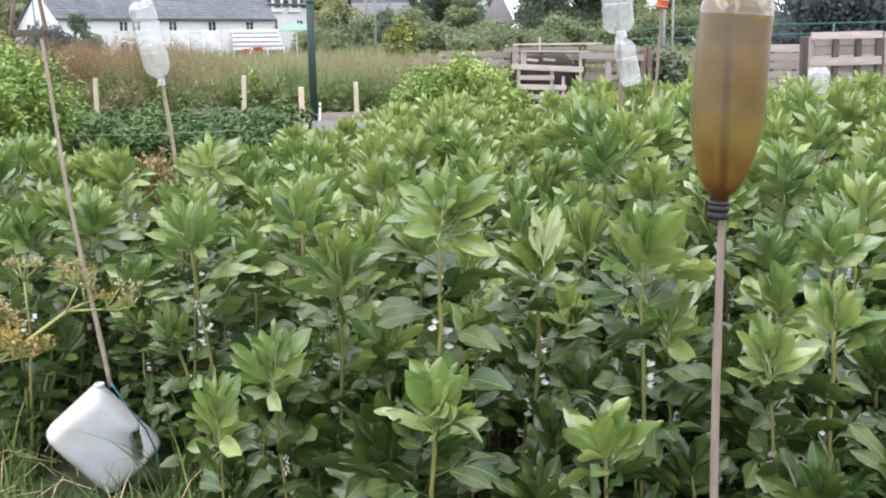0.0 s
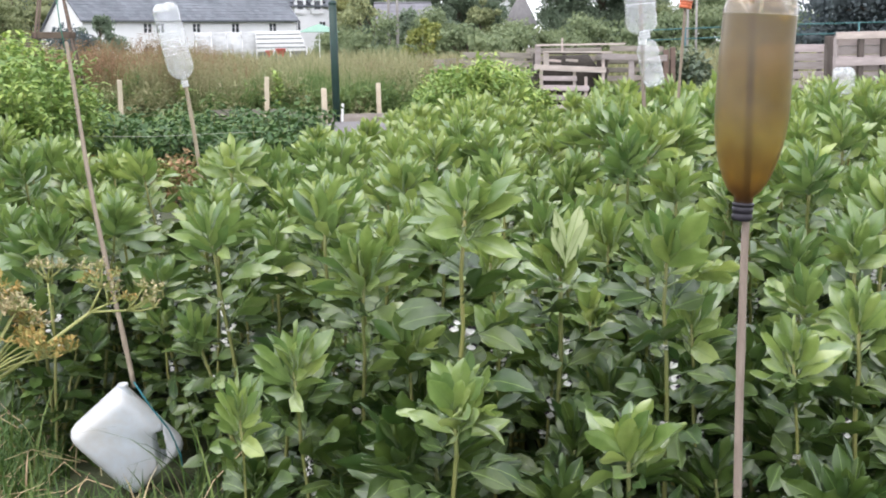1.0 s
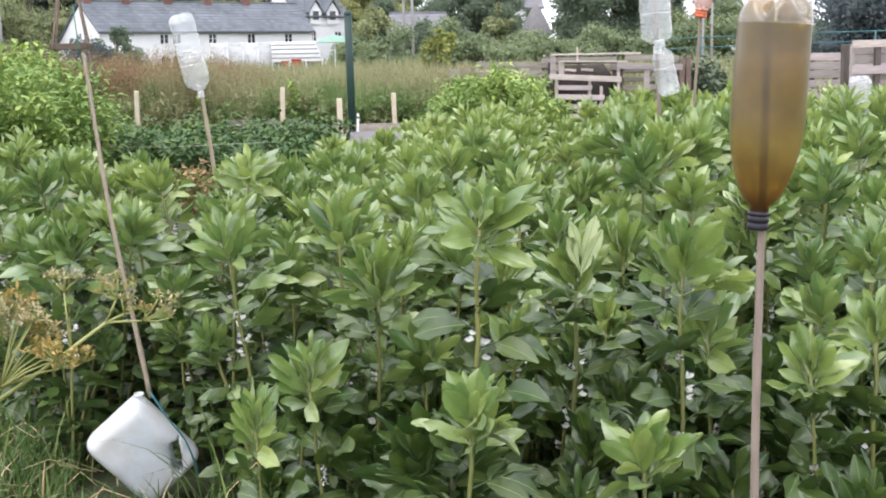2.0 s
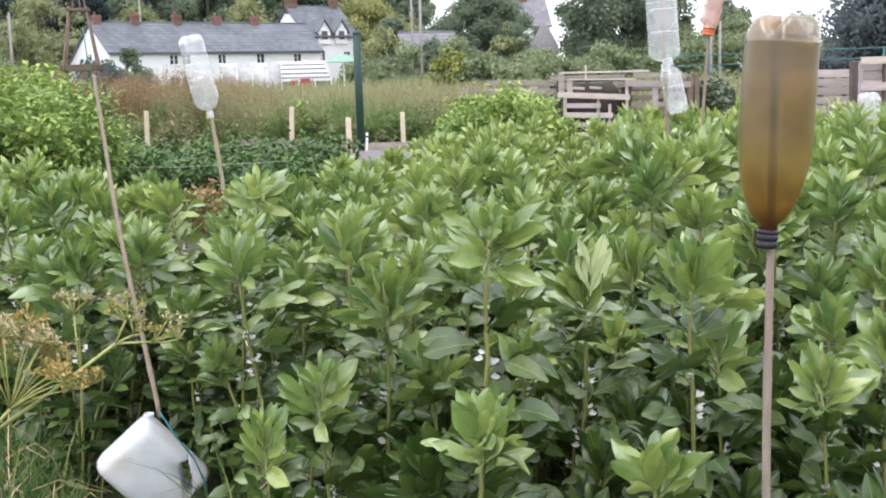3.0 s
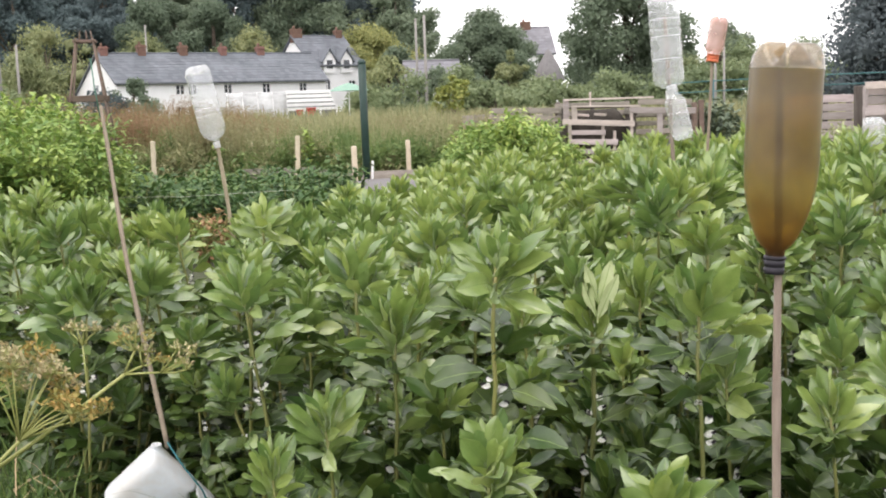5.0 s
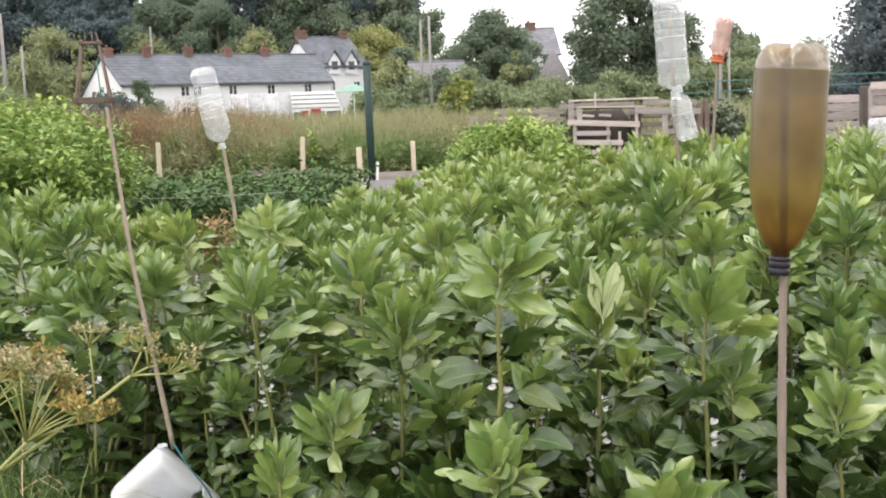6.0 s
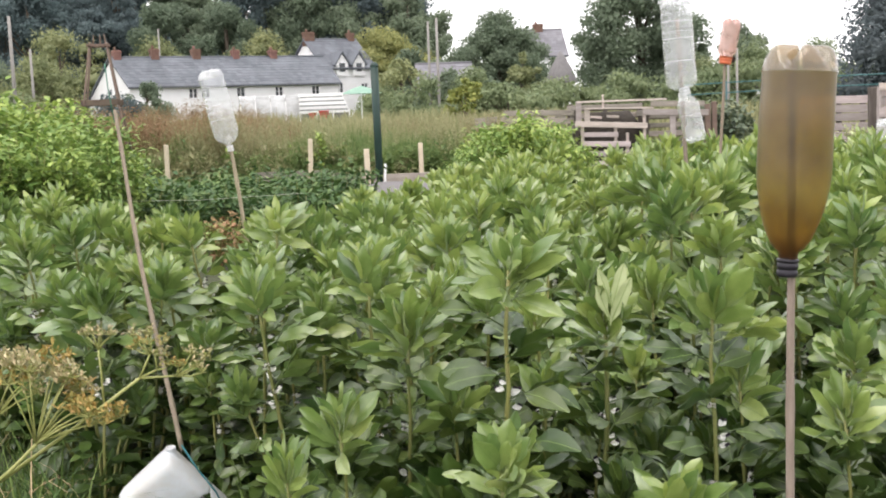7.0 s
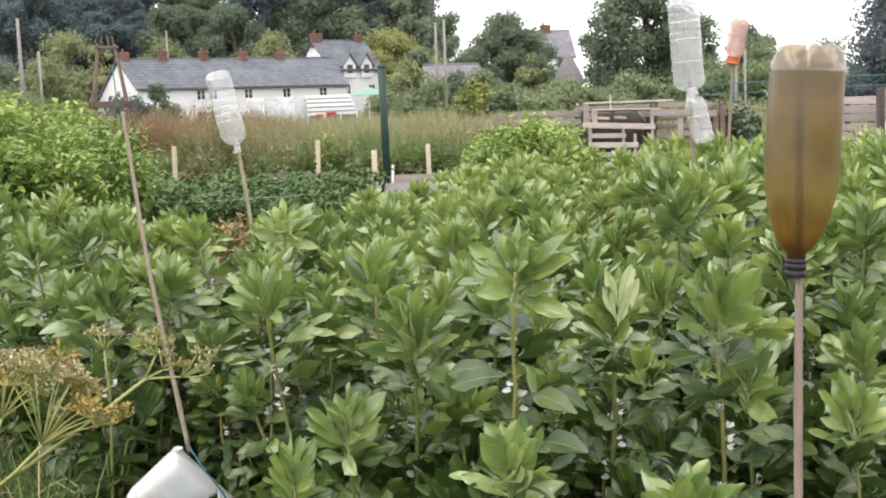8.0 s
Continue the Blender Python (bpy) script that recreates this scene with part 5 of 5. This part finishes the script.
PINK_BOARD = mat("pinkish_grey_board", (0.34, 0.285, 0.27), (0.54, 0.47, 0.455), 0.85, 4, 50, 0.4, stretch=(1, 5, 5), vary=0.16)


def board(ob, name, a, b, high, material, thick=0.022):
    """A bevelled board from a to b, high across and thin in depth."""
    a, b = Vector(a), Vector(b)
    m = Matrix.Translation(a) @ (b - a).to_track_quat("X", "Z").to_matrix().to_4x4()
    return part(name, Shape().box(0, -thick / 2, -high / 2, (b - a).length, thick / 2, high / 2, bev=0.004), material, ob, "", False, m)


bay = thing("compost_bay", "open-fronted compost bay nailed up from bleached pallet boards", "compost bay", group="compost bays")
for a, b, hgt, mt in (((2.24, 20.86, 1.235), (3.85, 20.88, 1.235), 0.032, PALE_BOARD), ((2.42, 20.9, 1.115), (3.62, 20.9, 1.09), 0.03, PALE_BOARD),
                      ((2.2, 20.86, 0.85), (3.5, 20.86, 0.775), 0.1, PALE_BOARD), ((2.36, 20.9, 0.65), (2.98, 20.9, 0.635), 0.085, PINK_BOARD),
                      ((2.36, 20.9, 0.485), (3.2, 20.9, 0.455), 0.095, PINK_BOARD), ((2.38, 20.9, 0.31), (3.2, 20.9, 0.28), 0.095, PINK_BOARD),
                      ((2.38, 20.9, 0.13), (3.2, 20.9, 0.12), 0.095, PINK_BOARD), ((3.42, 20.88, 1.02), (4.62, 20.96, 0.97), 0.11, PINK_BOARD),
                      ((3.62, 21.2, 1.16), (4.6, 21.2, 1.13), 0.1, WOOD)):
    board(bay, "board", a, b, hgt, mt)
for x, z0, z1, wd, mt in ((2.28, 0.78, 1.25, 0.1, PINK_BOARD), (2.43, 0.88, 1.13, 0.1, PALE_BOARD), (2.34, -0.05, 0.79, 0.06, PALE_BOARD), (2.94, -0.05, 0.78, 0.05, PALE_BOARD),
                          (3.15, -0.05, 0.66, 0.05, PALE_BOARD), (3.46, -0.05, 1.09, 0.05, PALE_BOARD), (2.72, 1.09, 1.36, 0.03, PALE_BOARD), (3.97, -0.05, 0.95, 0.1, PINK_BOARD)):
    part("upright", Shape().box(x - wd / 2, 20.93, z0, x + wd / 2, 20.975, z1, bev=0.005), mt, bay, "", False)
for x0, x1 in ((2.5, 2.71), (2.8, 3.02)):
    board(bay, "slat", (x0, 21.06, 0.965), (x1, 21.06, 0.945), 0.045, PALE_BOARD)
pallet("brown weathered pallet set as a compost bay back", pose(2.2, 22.1, 0.0, 0, 0.5, 0), 1.4, 1.2, lane(1.2, 8), seed=2)
pallet("grey weathered pallet as a compost bay side", pose(2.22, 22.0, 0, 0, 0, -88), 0.95, 1.1, lane(1.1, 4), seed=3)
pallet("brown weathered pallet dividing two compost bays", pose(3.55, 22.0, 0, 0, 0, -92), 0.95, 1.05, lane(1.05, 5), seed=4)
pallet("brown weathered pallet beside the compost bay", pose(3.5, 21.35, 0, 3, 0, -4), 1.15, 1.0, lane(1.0, 6, 0.1), seed=5)
for x, yy, top in ((4.62, 21.0, 1.12), (4.74, 21.02, 1.16)):
    tagged(part("fence_post", Shape().box(-0.045, -0.045, -0.1, 0.045, 0.045, top, bev=0.01), RUSTY, None, "", False, pose(x, yy, 0, 0, rnd.uniform(-1, 1), rnd.uniform(-10, 10))), "reddish weathered square post at the compost bay", "post")
low = thing("rail_fence", "low fence of two weathered brown boards", "fence", group="")
for z in (1.05, 0.9, 0.74):
    board(low, "board", (0.95, 21.3, z + 0.03), (2.26, 21.2, z), 0.1, WOOD)
for x in (1.0, 1.65, 2.2):
    part("post", Shape().box(x - 0.04, 21.28, -0.1, x + 0.04, 21.36, 1.12, bev=0.006), WOOD, low, "", False)
DARK_HEAP = mat("compost", (0.02, 0.017, 0.014), (0.06, 0.05, 0.04), 0.95, 6, 40, 0.8, vary=0, dist=0.03)
heap = Shape().lathe([(0.6, 0.0), (0.58, 0.45), (0.52, 0.85), (0.34, 1.02), (0.0, 1.05)], 20, Matrix.Translation((2.9, 21.55, 0)) @ Matrix.Diagonal((1.05, 0.75, 1, 1)))
heap.v = [(x + 0.05 * noise.noise((x * 5, yy * 5, z * 5)), yy, z + 0.06 * noise.noise((x * 6, yy * 6, 1))) for x, yy, z in heap.v]
tagged(part("compost", heap, DARK_HEAP), "dark rotting compost heap inside a pallet bay", "compost heap")

# bay two, further along: a close-boarded side, then open pallets
side = thing("slatted_panel", "close-boarded pinkish grey panel closing a compost bay", "panel", group="compost bays")
for i in range(6):
    board(side, "board", (6.15, 20.6 + 0.004 * i, 1.115 - 0.158 * i), (7.36, 20.6, 1.105 - 0.158 * i + rnd.uniform(-0.012, 0.012)), 0.135, PINK_BOARD)
for x in (6.25, 6.86, 7.28):
    part("upright", Shape().box(x - 0.04, 20.625, -0.05, x + 0.04, 20.69, 1.14, bev=0.005), DARK_WOOD, side, "", False)
tagged(part("fence_post", Shape().box(-0.075, -0.06, -0.1, 0.075, 0.06, 1.31, bev=0.012), DARK_WOOD, None, "", False, pose(7.24, 20.0, 0, 0, -1, 5)), "dark weathered post between pallet bays", "post")


def open_pallet(label, x, yy, w, seed):
    """A tall pallet on edge: three wide face boards, dark blocks, and close boards behind."""
    r = random.Random(seed)
    ob = thing("pallet", label, "pallet", pose(x, yy, 0, 0, -0.5, 2), "compost bay pallets")
    for z, hgt in ((1.305, 0.12), (0.885, 0.135), (0.42, 0.12), (0.06, 0.12)):
        board(ob, "face_board", (-0.01, -0.07, z + r.uniform(-0.01, 0.01)), (w, -0.07, z), hgt, PALE_BOARD if z > 1 else PINK_BOARD)
    # inner blocks take the dark wood, so the slots' shade is in the colour
    for q in (0.02, w * 0.36, w * 0.68, w - 0.03):
        part("bearer", Shape().box(q - 0.022 if q < 0.1 else q - 0.045, -0.055, 0, q + 0.022 if q < 0.1 else q + 0.045, 0.03, 1.3, bev=0.006), PINK_BOARD if q < 0.1 else DARK_WOOD, ob, "", False)
    for i in range(9):
        board(ob, "back_board", (0, 0.05 + r.uniform(-0.004, 0.004), 0.07 + 0.142 * i + r.uniform(-0.008, 0.008)), (w, 0.05, 0.07 + 0.142 * i), r.uniform(0.128, 0.139), PINK_BOARD)
    return ob


open_pallet("pinkish grey pallet on edge facing the beans", 6.95, 19.0, 1.2, 7)
open_pallet("pinkish grey pallet continuing the row of bays", 8.2, 19.05, 1.2, 9)

# low plank fence behind
for i in range(9):
    x = 0.6 + 0.24 * i
    tagged(part("fence_board", Shape().box(-0.11, -0.012, -0.05, 0.11, 0.012, 1.02 + rnd.uniform(-0.06, 0.05), bev=0.004), WOOD, None, "", False, pose(x, 24.2 + 0.02 * i, 0, 0, rnd.uniform(-1.5, 1.5), 0)), "grey upright plank of a low fence", "fence board", "low plank fence")

# teal rails on posts
fence = thing("rail_fence", "teal painted metal rail fence beyond the pallets", "fence")
for x in (6.6, 8.9, 10.8, 12.7):
    part("post", Shape().tube([(x, 28, -0.1), (x, 28, 1.0), (x, 28, 1.56 + 0.01 * x)], 0.02, 8), TEAL, fence)
for z in (1.38, 1.62):
    part("rail", Shape().tube([(5.6, 28, z - 0.06), (9, 28, z + 0.02), (13.5, 28, z + 0.06)], 0.013, 8), TEAL, fence)

# netted brassicas and small crops behind the beans, right of the bays
for i, (x, yy, h, wd) in enumerate(((4.9, 23, 1.15, 0.5), (5.3, 22.6, 1.2, 0.5), (5.7, 23.2, 1.1, 0.45), (5.1, 24.2, 1.3, 0.55), (5.9, 24.4, 1.25, 0.5))):
    crop("brassica", "grey-green brassica plant on a far plot", "brassica", 480 + i, h, wd, 420, 0.13, GREY_LEAF, pose(x, yy, 0))
for i, (x, yy, h) in enumerate(((6.3, 18.2, 0.85), (6.8, 17.8, 0.75), (7.4, 17.6, 0.7), (8.0, 17.8, 0.75), (4.2, 19.6, 0.6), (5.0, 19.2, 0.7), (2.1, 19.8, 0.55), (3.0, 19.7, 0.45))):
    crop("weed_plant", "rough green weed clump before the pallets", "weed", 490 + i, h, 0.4, 320, 0.08, OLIVE_LEAF, pose(x, yy, 0))


# ---------------------------------------------------------------- polytunnel, greenhouse, parasol
FILM = mat("polythene_film", (0.27, 0.28, 0.27), (0.7, 0.71, 0.71), 0.45, 1.8, 9, 0.2, vary=0, translucent=0.3)
WHITE_BAR = mat("white_glazing_bar", (0.76, 0.76, 0.75), (0.85, 0.85, 0.84), 0.6, 2, 20, 0.1)
GH_GLASS = mat("greenhouse_glass", (0.1, 0.11, 0.1), (0.22, 0.23, 0.22), 0.15, 0.8, 8, 0.0, vary=0, spec=0.6)
tun = thing("polytunnel", "white polythene tunnel on a distant plot", "polytunnel", pose(-10.9, 60, 0, 0, 0, 12))
film, n = Shape(), 14
prof = [(1.3 * math.cos(math.pi * k / n), 2.25 * math.sin(math.pi * k / n) ** 0.8) for k in range(n + 1)]
v = [(x, p[0] + 1.3, p[1]) for x in [0.26 * i for i in range(14)] for p in prof]
v = [(x, yy, z + 0.05 * noise.noise((x * 2, yy * 2, z))) for x, yy, z in v]
film.put(v, [(i * (n + 1) + k, i * (n + 1) + k + 1, (i + 1) * (n + 1) + k + 1, (i + 1) * (n + 1) + k) for i in range(13) for k in range(n)])
film.put([(0, p[0] + 1.3, p[1]) for p in prof], [tuple(range(n + 1))])
part("cover", film, FILM, tun, "wrinkled white polythene cover")
for i in range(0, 14, 3):
    part("hoop", Shape().tube([(0.26 * i, p[0] * 1.02 + 1.3, p[1] * 1.02 - 0.01) for p in prof], 0.025, 6), WHITE_BAR, tun)
gh = thing("greenhouse", "low greenhouse with white glazing bars", "greenhouse", pose(-7.75, 59.5, 0, 0, 0, 8))
gl = Shape().put([(0, 0, 0), (2.5, 0, 0), (2.5, 0, 1.25), (0, 0, 1.25), (0, 1.4, 2.15), (2.2, 1.4, 2.15), (0, 2.8, 1.25), (2.5, 2.8, 1.25), (0, 2.8, 0), (2.5, 2.8, 0)],
                 [(0, 1, 2, 3), (3, 2, 5, 4), (4, 5, 7, 6), (6, 7, 9, 8), (0, 3, 4, 6, 8), (1, 9, 7, 5, 2)])
part("glazing", gl, GH_GLASS, gh, "", False)
for k in range(5):
    t = k / 4
    part("glazing_bar", Shape().box(-0.05, 1.4 * t - 0.06, 1.22 + 0.9 * t, 2.55 - 0.3 * t, 1.4 * t + 0.06, 1.36 + 0.9 * t), WHITE_BAR, gh, "", False)
for k in range(4):
    x = 2.5 * k / 3
    part("upright", Shape().box(x - 0.04, -0.05, 0, x + 0.04, -0.01, 1.28), WHITE_BAR, gh, "", False)
par = thing("parasol", "pale green garden parasol", "parasol", pose(-5.1, 66, 0))
GREEN_CLOTH = mat("pale_green_cloth", (0.24, 0.4, 0.32), (0.33, 0.5, 0.4), 0.8, 3, 40, 0.1, vary=0, translucent=0.2)
part("canopy", Shape().lathe([(1.15, 2.25), (0.75, 2.46), (0.35, 2.6), (0.0, 2.7)], 8), GREEN_CLOTH, par)
part("pole", Shape().tube([(0, 0, -0.05), (0, 0, 1.3), (0, 0, 2.72)], 0.03, 8), WHITE_BAR, par)
RED_CLOTH = mat("red_plastic", (0.55, 0.06, 0.04), (0.7, 0.12, 0.08), 0.5, 5, 40, 0.05)
for x, s in ((-6.9, 0.2), (-6.35, 0.25)):
    tub = Shape().lathe([(0.0, 0.0), (0.75 * s, 0.0), (s, 1.5 * s), (1.05 * s, 1.52 * s), (1.05 * s, 1.6 * s), (0.95 * s, 1.6 * s), (0.7 * s, 0.05)], 16, Matrix.Translation((0, 0, 0)))
    tagged(part("tub", tub, RED_CLOTH, None, "", True, pose(x, 57.5, 0.95)), "red plastic tub on a bench by the greenhouse", "tub")
bench = thing("bench", "grey wooden potting bench by the greenhouse", "bench", pose(-7.3, 57.2, 0))
part("top", Shape().box(0, 0, 0.89, 1.4, 0.6, 0.95, bev=0.01), WOOD, bench, "", False)
for x in (0.06, 1.34):
    for yy in (0.06, 0.54):
        part("leg", Shape().box(x - 0.04, yy - 0.04, -0.05, x + 0.04, yy + 0.04, 0.89), WOOD, bench, "", False)


# ---------------------------------------------------------------- poles and far buildings
POLE = mat("grey_pole", (0.22, 0.205, 0.19), (0.34, 0.325, 0.305), 0.85, 2, 20, 0.3)


def pole(label, x, yy, top, r0, arms=0):
    ob = thing("utility_pole", label, "pole", pose(x, yy, ground_z(x, yy)))
    part("shaft", Shape().tube([(0, 0, -0.3), (0, 0, top / 2), (0, 0, top)], [r0, r0 * 0.85, r0 * 0.7], 8), POLE, ob)
    if arms:
        part("crossarm", Shape().box(-0.5, -0.05, top - 0.5, 0.5, 0.05, top - 0.4, bev=0.01), POLE, ob, "", False)
    return ob


pole("tall grey wooden utility pole beside the wood", -26.3, 70, 7.7, 0.14)
pole("grey wooden pole before the olive trees", -32.36, 90, 7.0, 0.13)
pole("grey wooden pole behind the cottages' garden", -1.44, 80, 7.2, 0.105)
pole("grey wooden pole behind the cottages' garden", -0.85, 80, 7.4, 0.115)
pole("thin pale mast behind the cottage chimneys", -32.3, 130, 11.2, 0.13)
pole("slim pale pole beyond the pallets", 9.5, 40, 2.95, 0.05)
pole("slim pale pole beyond the pallets", 9.8, 40, 2.9, 0.05)

# slate lightened towards grey-purple to paint distance haze on the far roofs
FAR_SLATE = mat("hazed_slate", (0.15, 0.148, 0.165), (0.25, 0.245, 0.265), 0.7, 0.35, 5, 0.3, vary=0.05, island=0.08)
THATCH = mat("grey_thatch", (0.13, 0.125, 0.125), (0.2, 0.19, 0.19), 0.95, 1.5, 14, 0.5, stretch=(4, 4, 1))
house("grey-roofed house half hidden by trees", (9.3, 156), 8, 6.4, 3.5, 7.0, 7.9, 11.3, 7.9, [(s, z, 0.9, 1.1) for s in (1.5, 4.6) for z in (3.6, 6.6)], [(3.3, 1.3, 0.95)], slate=FAR_SLATE)
house("low grey-roofed outbuilding behind the shrubs", (-2.6, 98), 5, 4.4, 2.2, 4.4, 3.4, 4.95, 3.4, [(1.2, 1.2, 0.8, 1.0), (3.0, 1.2, 0.8, 1.0)], [], slate=FAR_SLATE)
cot = thing("thatched_cottage", "small round white cottage with a steep thatched roof", "cottage", pose(10.4, 110, 0))
part("wall", Shape().lathe([(1.05, -0.1), (1.05, 3.6)], 20), WHITE_WALL, cot)
part("roof", Shape().lathe([(1.5, 3.25), (1.52, 3.45), (1.0, 4.6), (0.45, 5.6), (0.12, 6.15), (0.0, 6.2)], 20), THATCH, cot, "steep conical thatch")
part("window", Shape().box(-0.35, -1.09, 2.1, 0.35, -1.0, 3.0), GLASS_DARK, cot, "dark window", False)

# thin strings stretched over the potato rows
TWINE = mat("pale_twine", (0.4, 0.4, 0.36), (0.55, 0.55, 0.5), 0.8, 30, 200, 0.1, vary=0)
for z, yy in ((0.53, 9.8),):
    tagged(part("twine", Shape().tube([(-3.0, yy, z), (-2.2, yy, z - 0.02), (-1.3, yy + 0.1, z)], 0.0016, 5), TWINE), "pale garden twine stretched beside the potato rows", "twine")
